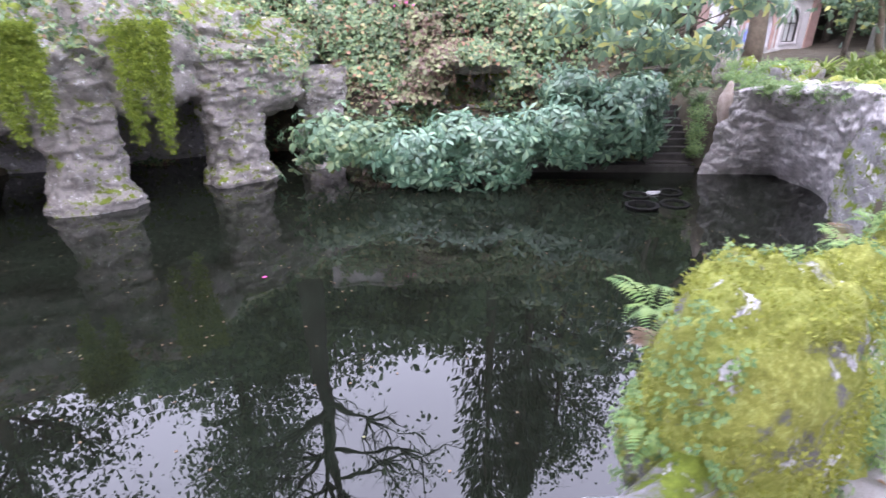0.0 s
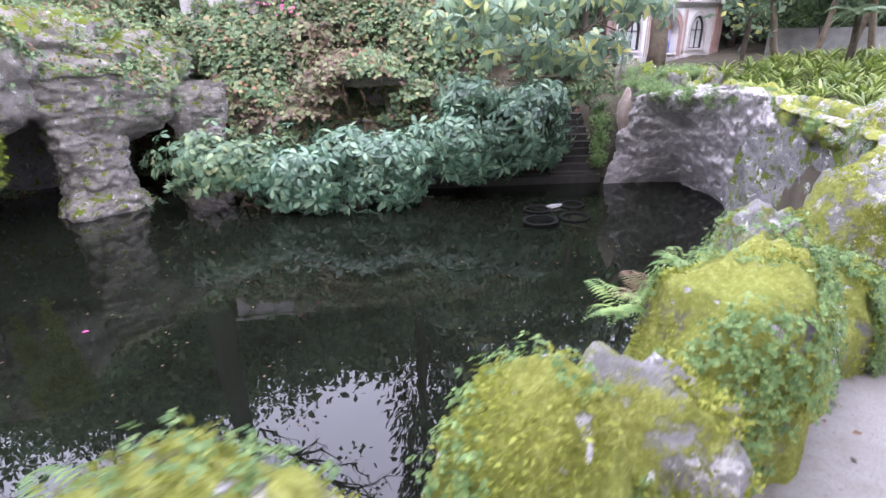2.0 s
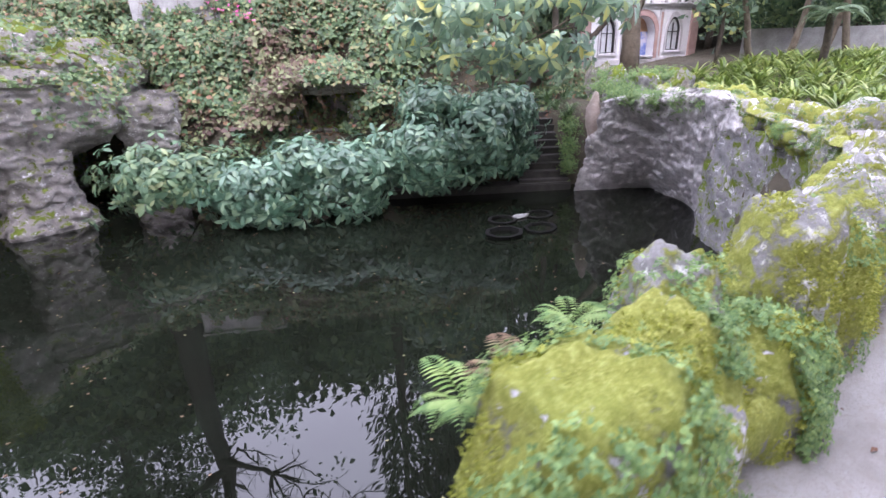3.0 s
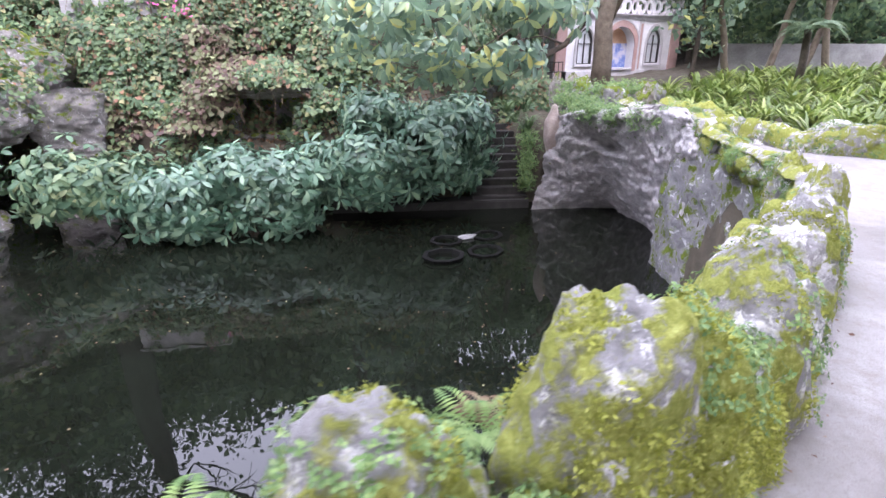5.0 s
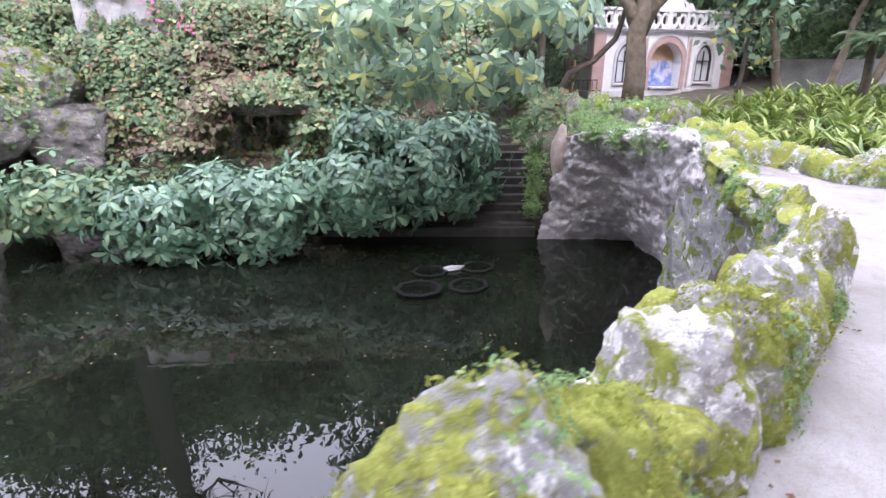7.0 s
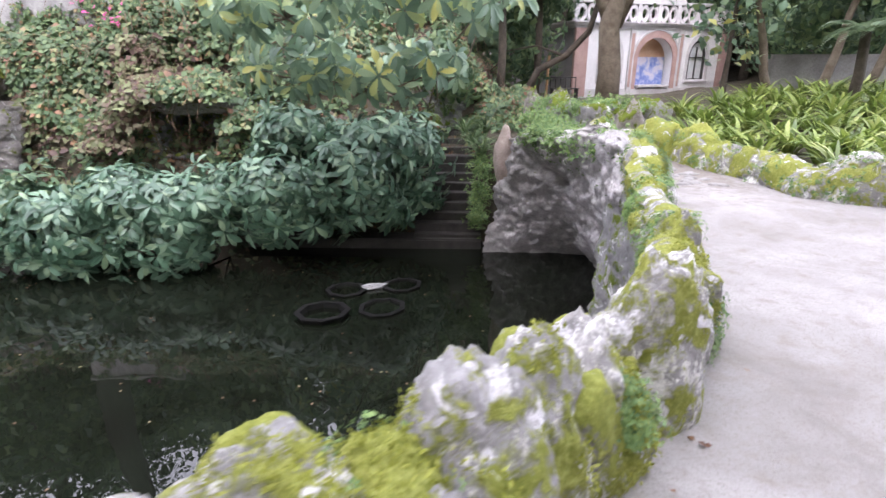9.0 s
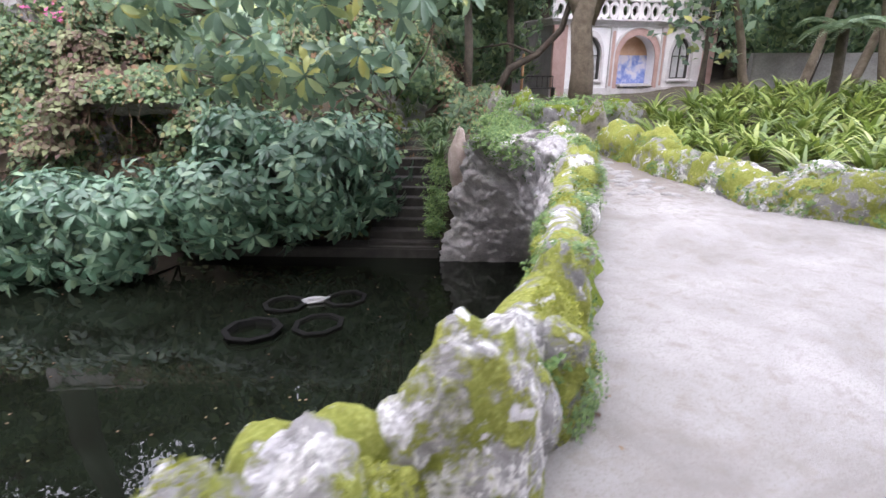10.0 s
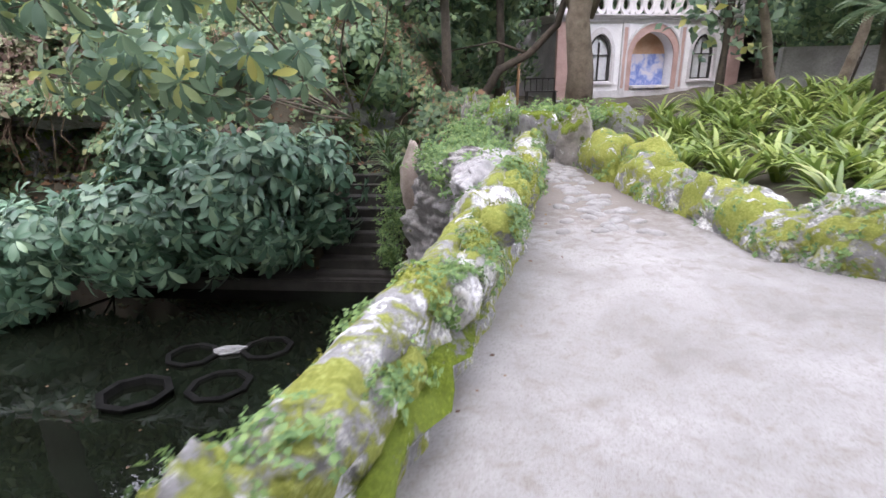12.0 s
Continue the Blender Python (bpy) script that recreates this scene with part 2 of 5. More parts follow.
def tile_mat():
    """Blue and white painted tile picture: washes of cobalt with a grid of joints."""
    m, nt, b = begin("blue_tile_picture", 0.25)
    p = where(nt)
    z = node(nt, "ShaderNodeSeparateXYZ", Vector=p).outputs[2]
    n = tex(nt, p, 2.6, 6, 0.65, 0.8)
    k = calc(nt, "ADD", n, calc(nt, "MULTIPLY", calc(nt, "SUBTRACT", z, 1.6), -0.16))
    paint(nt, b, ramp(nt, k, [(0.38, (0.62, 0.60, 0.66)), (0.5, (0.36, 0.42, 0.66)), (0.6, (0.16, 0.23, 0.55)), (0.72, (0.42, 0.45, 0.68))]))
    return m


TILES = tile_mat()


# ---- geometry helpers ----
def obj(name, verts, faces, mat, parent=None, label="", smooth=True):
    """One mesh object from arrays of vertices and faces."""
    me = bpy.data.meshes.new(name)
    me.from_pydata([tuple(v) for v in verts], [], [tuple(f) for f in faces])
    if smooth:
        me.polygons.foreach_set("use_smooth", [True] * len(me.polygons))
    me.materials.append(mat)
    me.update()
    ob = new(name, me)
    if parent:
        ob.parent = parent
    if label:
        tagged(ob, label)
    return ob


def part(name, bm, material, parent=None, label="", smooth=False):
    me = bpy.data.meshes.new(name)
    if smooth:
        for f in bm.faces:
            f.smooth = True
    bm.to_mesh(me)
    bm.free()
    me.materials.append(material)
    ob = new(name, me)
    if parent:
        ob.parent = parent
    if label:
        tagged(ob, label)
    return ob


def thing(name, m, label, category, group="", kind=""):
    e = new(name)
    e.matrix_basis = m
    e.empty_display_size = 0.2
    return tagged(e, label, category, group, kind)


def box(bm, x0, x1, y0, y1, z0, z1, bev=0.0):
    r = bmesh.ops.create_cube(bm, size=1.0, matrix=Matrix.LocRotScale(((x0 + x1) / 2, (y0 + y1) / 2, (z0 + z1) / 2), None, (x1 - x0, y1 - y0, z1 - z0)))
    if bev:
        es = {e for v in r["verts"] for e in v.link_edges}
        bmesh.ops.bevel(bm, geom=list(es), offset=bev, segments=2, affect='EDGES')
    return bm


def unit(v):
    v = np.asarray(v, float)
    return v / np.maximum(np.linalg.norm(v, axis=-1, keepdims=True), 1e-9)


def leaves(name, P, D, U, L, W, mat, parent=None, label="", fold=0.15, droop=0.15, broad=False):
    """Many lance-shaped leaves: base P, direction D, upper side U, length L, half width W. Each is two folded halves with a bent tip."""
    P, D = np.asarray(P, float), unit(D)
    S = unit(np.cross(D, U))
    U = np.cross(S, D)
    n = len(P)
    L, W = np.broadcast_to(L, n)[:, None], np.broadcast_to(W, n)[:, None]
    v = np.stack([P, P + D * L * 0.45 + S * W + U * W * fold, P + D * L * 0.5 - U * L * 0.02, P + D * L * 0.45 - S * W + U * W * fold,
                  P + D * L * 0.97 - U * L * droop], 1).reshape(-1, 3)
    i = np.arange(n)[:, None] * 5
    f = np.concatenate([i + [0, 1, 2], i + [1, 4, 2], i + [0, 2, 3], i + [2, 4, 3]], 0)
    if broad:
        ring = [P]
        for a, w, dz in ((0.3, 0.72, 0.0), (0.62, 1.0, 0.25), (0.85, 0.66, 0.6)):
            m = P + D * L * a - U * L * droop * dz
            ring += [m + S * W * w + U * W * fold * 1.4, m, m - S * W * w + U * W * fold * 1.4]
        v = np.stack(ring + [P + D * L - U * L * droop], 1).reshape(-1, 3)
        i = np.arange(n)[:, None] * 11
        f = np.concatenate([i + t for t in ([0, 1, 2], [0, 2, 3], [1, 4, 2], [4, 5, 2], [2, 5, 3], [5, 6, 3], [4, 7, 5], [7, 8, 5], [5, 8, 6], [8, 9, 6], [7, 10, 8], [8, 10, 9])], 0)
    me = bpy.data.meshes.new(name)
    me.vertices.add(len(v))
    me.vertices.foreach_set("co", v.ravel())
    me.loops.add(f.size)
    me.loops.foreach_set("vertex_index", f.ravel().astype(np.int32))
    me.polygons.add(len(f))
    me.polygons.foreach_set("loop_start", np.arange(0, f.size, 3, dtype=np.int32))
    me.materials.append(mat)
    me.update(calc_edges=True)
    ob = new(name, me)
    if parent:
        ob.parent = parent
    if label:
        tagged(ob, label)
    return ob


def tube(bm, pts, r0, r1, sides=6):
    """A tapered tube along points."""
    rings = []
    n = len(pts)
    for k, p in enumerate(pts):
        p = Vector(p)
        d = (Vector(pts[min(k + 1, n - 1)]) - Vector(pts[max(k - 1, 0)])).normalized()
        a = d.cross(Vector((0.31, 0.77, 0.55))).normalized()
        b = d.cross(a)
        r = r0 + (r1 - r0) * k / (n - 1)
        rings.append([bm.verts.new(p + (a * math.cos(t) + b * math.sin(t)) * r) for t in [2 * math.pi * s / sides for s in range(sides)]])
    for u, w in zip(rings, rings[1:]):
        for s in range(sides):
            f = bm.faces.new((u[s], u[(s + 1) % sides], w[(s + 1) % sides], w[s]))
            f.smooth = True
    bm.faces.new(rings[-1])
    bm.faces.new(rings[0][::-1])
    return bm


def rough(p, s=1.0):
    """Craggy relief at a point, about -1 to 1."""
    q = p * s
    v = noise.voronoi(q * 1.6)[0]
    return 0.55 * noise.noise(q) + 0.35 * (v[1] - v[0]) - 0.12 + 0.3 * noise.noise(q * 2.7) + 0.22 * noise.noise(q * 6.1) + 0.15 * noise.noise(q * 13.0)


def crag(seed, rx, ry, rz, sub=5, amp=0.1, cuts=16, soft=0.35, beds=0.0):
    """A boulder as a bmesh: a block of half sizes rx, ry, rz split along random planes, with craggy relief; soft rounds its edges."""
    bm = bmesh.new()
    bmesh.ops.create_icosphere(bm, subdivisions=sub, radius=1.0)
    o = Vector((seed * 7.31, seed * 3.17, seed * 5.77))
    r = random.Random(seed)
    planes = [Vector(s) for s in ((1, 0, 0), (-1, 0, 0), (0, 1, 0), (0, -1, 0), (0, 0, 1))]
    planes = [((p + Vector((r.gauss(0, 0.25), r.gauss(0, 0.25), r.gauss(0, 0.25)))).normalized(), r.uniform(0.86, 1.0)) for p in planes]
    planes += [(Vector((r.gauss(0, 1), r.gauss(0, 1), r.gauss(0.25, 1))).normalized(), r.uniform(0.86, 1.08)) for _ in range(cuts)]
    for v in bm.verts:
        c = v.co.normalized()
        d = min(1.14, min(h / max(c.dot(n), 0.05) for n, h in planes))
        d = d * (1 - soft) + soft
        d *= 1 + amp * rough(c * 1.3 + o, 1.6)
        if beds:
            d *= 1 + beds * noise.noise(Vector((c.x * 1.5, c.y * 1.5, c.z * 6.0)) + o) + 0.5 * beds * noise.noise(Vector((c.x * 4, c.y * 4, c.z * 14)) + o)
        v.co = Vector((c.x * rx * d, c.y * ry * d, c.z * rz * d))
    return bm


def ss(a, b, x):
    t = np.clip((np.asarray(x, float) - a) / (b - a), 0, 1)
    return t * t * (3 - 2 * t)


rng = np.random.default_rng(7)


# ---- lie of the land ----
PATH_EDGE = [(-9.0, -7.0), (-3.0, -2.4), (0.3, 0.12), (2.61, 1.88), (3.37, 2.45), (4.69, 3.41), (5.95, 4.42), (6.7, 5.08), (7.35, 5.75), (8.22, 6.67), (8.85, 7.35), (9.3, 8.5), (9.54, 9.6), (9.8, 10.7), (10.1, 12.15), (10.38, 14.0), (10.55, 16.1)]
RIGHT_EDGE = [(11.1, 16.5), (11.5, 14.3), (11.82, 13.0), (12.15, 12.0), (12.62, 11.4), (14.0, 10.3), (17.0, 9.4), (24.0, 8.8)]
POND = [(-40, -26), (-9.5, -6.3), (0.1, 0.87), (2.35, 2.58), (4.45, 4.25), (6.45, 5.75), (7.65, 7.0), (8.62, 8.35), (9.05, 9.95), (9.5, 11.8), (10.5, 13.0), (11.3, 14.6), (11.4, 17.1), (10.4, 17.1), (7.9, 16.6), (2.9, 17.0), (-3.5, 17.4), (-4.6, 19.0), (-12, 19.5), (-16, 12), (-40, 4)]
WATER_Z = -2.23


def path_z(x):
    x = np.asarray(x, float)
    return np.maximum(0.07, 0.67 - 0.067 * x)


def poly_dist(X, Y, poly):
    """Signed distance to a polygon, negative inside."""
    best = np.full(X.shape, 1e9)
    inside = np.zeros(X.shape, bool)
    for (x0, y0), (x1, y1) in zip(poly, poly[1:] + poly[:1]):
        dx, dy = x1 - x0, y1 - y0
        t = np.clip(((X - x0) * dx + (Y - y0) * dy) / (dx * dx + dy * dy), 0, 1)
        best = np.minimum(best, np.hypot(X - x0 - t * dx, Y - y0 - t * dy))
        cross = ((y0 > Y) != (y1 > Y)) & (X < (x1 - x0) * (Y - y0) / (y1 - y0 + 1e-12) + x0)
        inside ^= cross
    return np.where(inside, -best, best)


def land(X, Y):
    """Height of the dry ground."""
    X, Y = np.asarray(X, float), np.asarray(Y, float)
    base = path_z(X) - 0.22
    bank = -1.75 + 2.0 * ss(16.8, 17.9, Y) + 1.6 * ss(18.0, 19.1, Y) + 1.1 * ss(19.0, 20.2, Y) + 0.9 * ss(20.5, 27, Y) + 0.16 * np.maximum(Y - 26, 0)
    terrace = 0.0 + 0.5 * ss(17.2, 20.5, Y) + 0.12 * np.maximum(Y - 36, 0)
    bed = 0.1 + 0.75 * ss(13.5, 20.0, Y) + 0.15 * np.maximum(Y - 24, 0) * ss(19, 24, X)
    far = ss(15.5, 16.6, Y)
    k1 = 1 - ss(6.4, 8.6, X)
    k3 = ss(12.0, 16.5, X - 0.25 * (Y - 18))
    back = bank * k1 + (1 - k1) * terrace
    hole = 1 - ss(0.0, 0.5, np.abs(X - 7.3) - 0.55)
    stair = -2.0 + 2.25 * ss(16.6, 19.4, Y)
    back = np.where((Y > 16.3) & (Y < 19.6), back * (1 - hole) + np.minimum(back, stair - 0.25) * hole, back)
    den = (1 - ss(0.0, 0.25, np.abs(X - 0.8) - 0.75)) * ss(17.1, 17.35, Y) * (1 - ss(19.0, 19.3, Y))
    back = back * (1 - den) + np.minimum(back, -0.5) * den
    z = base * (1 - far) + back * far
    right = ss(0.15, 0.6, -poly_dist(X, Y, RIGHT_EDGE + [(60, 8.5), (60, 60), (11.1, 60)]))
    z = z * (1 - right * k3) + bed * right * k3
    z = np.where(Y < -4 - 0.3 * X, z + 0.3 * np.maximum(-4 - 0.3 * X - Y, 0), z)
    z = z + np.where(X < -14, 0.25 * (-14 - X), 0)
    return z


def ground_z(X, Y):
    d = poly_dist(np.asarray(X, float), np.asarray(Y, float), POND)
    k = ss(-0.05, 0.35, d)
    return land(X, Y) * k + (WATER_Z - 0.7) * (1 - k)


def sheet(name, xs, ys, zf, mat, keep=None, label="", wobble=0.0):
    X, Y = np.meshgrid(xs, ys)
    Z = zf(X, Y)
    if wobble:
        Z = Z + wobble * np.array([noise.noise(Vector((x * 0.9, y * 0.9, 0.3))) + 0.5 * noise.noise(Vector((x * 2.7, y * 2.7, 4.3))) for x, y in zip(X.ravel(), Y.ravel())]).reshape(X.shape)
    nx = len(xs)
    V = np.stack([X, Y, Z], -1).reshape(-1, 3)
    F = []
    for j in range(len(ys) - 1):
        for i in range(nx - 1):
            if keep is None or keep(0.5 * (xs[i] + xs[i + 1]), 0.5 * (ys[j] + ys[j + 1])):
                a = j * nx + i
                F.append((a, a + 1, a + nx + 1, a + nx))
    return tagged(obj(name, V, F, mat), label, name, kind="structure")


near_x = np.concatenate([np.array([-600, -250, -120, -70, -45, -32, -24, -19]), np.arange(-16, 20, 0.22), np.array([21, 23, 26, 30, 36, 45, 60, 90, 160, 300, 600])])
near_y = np.concatenate([np.array([-600, -250, -120, -60, -35, -24, -17, -12, -9]), np.arange(-7, 32, 0.22), np.array([33, 35, 38, 42, 48, 56, 70, 100, 180, 350, 600])])
ground = sheet("ground", near_x, near_y, ground_z, SOIL, label="earth bank and woodland floor with leaf litter", wobble=0.10)
water = obj("water", [(-60, -40, WATER_Z), (13.2, -40, WATER_Z), (13.2, 19.2, WATER_Z), (-60, 19.2, WATER_Z)], [(0, 1, 2, 3)], WATER, smooth=False)
tagged(water, "still dark green pond water with faint ripples", "water", kind="structure")


def path_sheet():
    poly = PATH_EDGE + [(10.6, 17.4), (11.1, 17.4)] + RIGHT_EDGE + [(24, -9), (-9, -9)]
    xs, ys = np.arange(-9, 24, 0.2), np.arange(-9, 18.4, 0.2)
    D = lambda x, y: float(poly_dist(np.array([x]), np.array([y]), poly)[0]) < 0.18
    return sheet("path", xs, ys, lambda X, Y: path_z(X) + 0.005 + 0.5 * ss(17.2, 20.5, Y), GRAVEL, keep=D, label="pale trodden gravel path", wobble=0.004)


path_sheet()


# ---- parapet of boulders ----
def along(poly, step):
    out, acc = [], 0.0
    for (x0, y0), (x1, y1) in zip(poly, poly[1:]):
        d = math.hypot(x1 - x0, y1 - y0)
        while acc < d:
            t = acc / d
            out.append((x0 + (x1 - x0) * t, y0 + (y1 - y0) * t, (x1 - x0) / d, (y1 - y0) / d))
            acc += step
        acc -= d
    return out


def rock_wall(name, rows, mat, label, amp=0.22, thick=0.5, closed_top=True, nz=26, parent=None, freq=1.0):
    """A craggy wall: rows of (x, y, z_low, z_high, lean) along its face; lean moves the top along the normal. The back is set in by thick."""
    n = len(rows)
    V, F = [], []
    for i, (x, y, z0, z1, lean) in enumerate(rows):
        a, b = rows[max(i - 1, 0)], rows[min(i + 1, n - 1)]
        tx, ty = b[0] - a[0], b[1] - a[1]
        l = math.hypot(tx, ty)
        nx, ny = -ty / l, tx / l
        for k in range(nz):
            u = k / (nz - 1)
            if u < 0.8:
                w = u / 0.8
                p = Vector((x + nx * -lean * w, y + ny * -lean * w, z0 + (z1 - z0) * w))
            else:
                w = (u - 0.8) / 0.2
                p = Vector((x - nx * (lean + thick * w), y - ny * (lean + thick * w), z1 + 0.08 * math.sin(w * 3.14)))
            d = amp * rough(p, freq)
            V.append((p.x + nx * d, p.y + ny * d, p.z + d * 0.35))
    for i in range(n - 1):
        for k in range(nz - 1):
            a = i * nz + k
            F.append((a, a + nz, a + nz + 1, a + 1))
    ob = obj(name, V, F, mat, parent)
    if not parent:
        tagged(ob, label, "rock wall", kind="structure")
    return ob


def resample(pts, step):
    """Rows of any width, evenly spaced by their first two numbers."""
    out = []
    for a, b in zip(pts, pts[1:]):
        n = max(1, int(math.hypot(b[0] - a[0], b[1] - a[1]) / step))
        for k in range(n):
            out.append(tuple(p + (q - p) * k / n for p, q in zip(a, b)))
    return out + [tuple(pts[-1])]


parapet = thing("parapet", pose(0, 0, 0), "low parapet of mossy boulders between path and pond", "parapet", kind="structure")
core, inner = [], []
for x, y, dx, dy in along(PATH_EDGE, 0.15):
    if y < 12.2:
        o = 0.60 - 0.24 * float(ss(7.2, 8.4, y) - ss(10.0, 11.2, y))
        core.append((x - dy * o, y + dx * o, -2.7, float(path_z(x)) + 0.25, 0.10))
    h = 0.56 + 0.16 * float(ss(10.4, 12.0, y) - ss(12.6, 14.0, y)) if y > 7.6 else 0.34 if y > 1.5 else 0.18
    inner.append((x - dy * 0.04, y + dx * 0.04, float(path_z(x)) - 0.2, float(path_z(x)) + h, 0.10))
rock_wall("wall_core", core, MOSS_WALL, "", 0.2, 0.24, parent=parapet, freq=2.2)
rock_wall("inner_face", inner[::-1], MOSS_HALF, "", 0.11, 0.26, parent=parapet, freq=4.0)

# x, y, top above the path, half length, half width, material
BOULDERS = [
    (-2.2, -1.4, 0.8, 0.55, 0.4, 0), (-1.2, -0.7, 0.85, 0.5, 0.4, 0), (-0.25, 0.05, 0.3, 0.45, 0.3, 0), (0.6, 0.66, 0.28, 0.36, 0.26, 0),
    (1.50, 1.57, 0.88, 0.41, 0.33, 0), (1.92, 1.74, 0.46, 0.24, 0.24, 0), (2.25, 2.13, 0.70, 0.23, 0.30, 0), (2.68, 2.20, 0.67, 0.20, 0.28, 1), (3.25, 2.75, 0.82, 0.34, 0.33, 0),
    (3.70, 3.22, 0.68, 0.30, 0.30, 0), (4.00, 3.66, 0.76, 0.27, 0.27, 1), (4.28, 3.42, 0.56, 0.28, 0.25, 0), (4.52, 3.56, 0.46, 0.26, 0.22, 0), (4.74, 3.90, 0.98, 0.30, 0.27, 1), (5.12, 4.06, 0.80, 0.28, 0.28, 0),
    (5.46, 4.30, 0.58, 0.25, 0.27, 0), (5.86, 4.60, 0.82, 0.35, 0.29, 1), (6.27, 4.98, 0.66, 0.25, 0.28, 0), (6.78, 5.50, 0.70, 0.22, 0.31, 2), (7.14, 5.90, 0.73, 0.20, 0.28, 1), (7.36, 5.95, 0.60, 0.28, 0.22, 0),
    (7.58, 6.30, 0.75, 0.25, 0.25, 1), (7.86, 6.43, 0.70, 0.22, 0.20, 1), (8.00, 6.77, 0.62, 0.22, 0.20, 2), (8.22, 6.76, 0.50, 0.25, 0.22, 0), (8.62, 7.12, 0.84, 0.31, 0.20, 2), (8.92, 7.88, 0.62, 0.25, 0.19, 0), (8.99, 8.36, 0.73, 0.22, 0.18, 1),
]
BIG = len(BOULDERS)
for i, (x, y, dx, dy) in enumerate(along([p for p in PATH_EDGE if p[1] > 8], 0.17)):
    if y < 16:
        BOULDERS.append((x - dy * random.uniform(0.08, 0.34), y + dx * 0.3, random.uniform(0.48, 0.68) + 0.16 * float(ss(10.2, 12.0, y) - ss(12.6, 14.0, y)), random.uniform(0.12, 0.24), random.uniform(0.09, 0.15), random.choice((0, 0, 1, 1, 2))))
for i, (x, y, dx, dy) in enumerate(along([p for p in PATH_EDGE if 2.0 < p[1] < 9], 0.2)):
    o = random.uniform(0.06, 0.60 if y < 6.8 else 0.32)
    BOULDERS.append((x - dy * o, y + dx * o, random.uniform(0.44, 0.60) if y > 5.5 else random.uniform(0.30, 0.5), random.uniform(0.09, 0.19), random.uniform(0.08, 0.15), random.choice((0, 0, 1, 2))))
stone_mats = [MOSS_HEAVY, MOSS_HALF, MOSS_LIGHT]


def heading(x, y, poly):
    best = min(along(poly, 0.1), key=lambda q: (q[0] - x) ** 2 + (q[1] - y) ** 2)
    return math.atan2(best[3], best[2])


EDGE_LINE = along(PATH_EDGE, 0.1)
for i, (x, y, top, a, b, k) in enumerate(BOULDERS):
    e = min(EDGE_LINE, key=lambda q: (q[0] - x) ** 2 + (q[1] - y) ** 2)
    inset = max(0.0, 1.1 * b - 0.04 - ((e[1] - y) * -e[2] + (e[0] - x) * e[3]))
    x, y = x - e[3] * inset, y + e[2] * inset
    h = 0.5 * (top + 0.45) if i < BIG else random.uniform(0.12, 0.22)
    s = part("stone", crag(i + 1 if i != 13 else 733, a * 1.2, b * 1.15, h * 1.05, 5 if i < BIG else 4, (0.16, 0.20, 0.20)[k], 12, (0.42, 0.34, 0.38)[k]), stone_mats[k], parapet, smooth=True)
    s.matrix_basis = Matrix.Translation((x, y, float(path_z(x)) + top - h)) @ Matrix.Rotation(heading(x, y, PATH_EDGE) + random.uniform(-0.2, 0.2), 4, 'Z')

# boulders edging the planted bed
bed_edge = thing("bed_edging", pose(0, 0, 0), "low mossy boulders edging the planted bed", "rock edging", kind="structure")
EDGING = []
for i, (x, y, dx, dy) in enumerate(along(RIGHT_EDGE, 0.42)):
    EDGING.append((x - dy * random.uniform(0.3, 0.5), y + dx * 0.4, random.uniform(0.40, 0.66), random.uniform(0.34, 0.6), random.uniform(0.26, 0.40), random.choice((0, 0, 1, 1, 2))))
    if i % 3 == 0:
        EDGING.append((x - dy * 0.12, y + dx * 0.12, random.uniform(0.15, 0.4), 0.2, 0.16, random.choice((0, 1, 2))))
for i, (x, y, top, a, b, k) in enumerate(EDGING):
    h = 0.5 * (top + 0.4)
    s = part("stone", crag(i + 60, a * 1.25, b * 1.1, h * 1.05, 4, 0.3, 12, 0.2), stone_mats[k], bed_edge, smooth=True)
    s.matrix_basis = Matrix.Translation((x, y, top - h)) @ Matrix.Rotation(heading(x, y, RIGHT_EDGE), 4, 'Z')

# rocks at the end of the path
for i, (x, y, top, a, b, k) in enumerate([(11.15, 16.6, 1.0, 0.3, 0.26, 2), (10.55, 17.4, 0.9, 0.45, 0.35, 0), (9.9, 17.9, 1.0, 0.4, 0.35, 0), (9.3, 18.6, 1.15, 0.22, 0.2, 2), (10.05, 19.4, 1.2, 0.2, 0.2, 2), (11.0, 18.2, 0.9, 0.5, 0.4, 0), (12.3, 18.6, 0.95, 0.5, 0.4, 0)]):
    h = 0.5 * (top + 0.4)
    s = part("boulder", crag(i + 90, a * 1.1, b * 1.1, h * 1.05, 4, 0.34, 12, 0.1), GROTTO if k else MOSS_WALL, smooth=True)
    s.matrix_basis = Matrix.Translation((x, y, top - h))
    tagged(s, "upright mossy rock beside the path end" if k == 0 else "pale lichen-spotted upright rock", "rock", "rocks at the path end")

# grey rock face with its hollow, beside the steps
FOOT = [(7.75, 16.1), (8.9, 16.4), (10.1, 16.8), (11.2, 17.0), (11.3, 15.6), (11.1, 14.4), (10.4, 13.0), (9.8, 12.0), (9.45, 11.0)]
LIP = [(8.45, 15.95, 0.3), (8.62, 15.3, 0.42), (8.85, 14.5, 0.5), (9.08, 13.7, 0.6), (9.32, 12.8, 0.74), (9.5, 11.95, 0.78), (9.45, 11.3, 0.5), (9.45, 11.0, 0.2)]


def spread(pts, n):
    """n points evenly along a line of points."""
    P = np.array(pts, float)
    s = np.concatenate([[0], np.cumsum(np.linalg.norm(np.diff(P[:, :2], axis=0), axis=1))])
    return np.stack([np.interp(np.linspace(0, s[-1], n), s, P[:, k]) for k in range(P.shape[1])], 1)


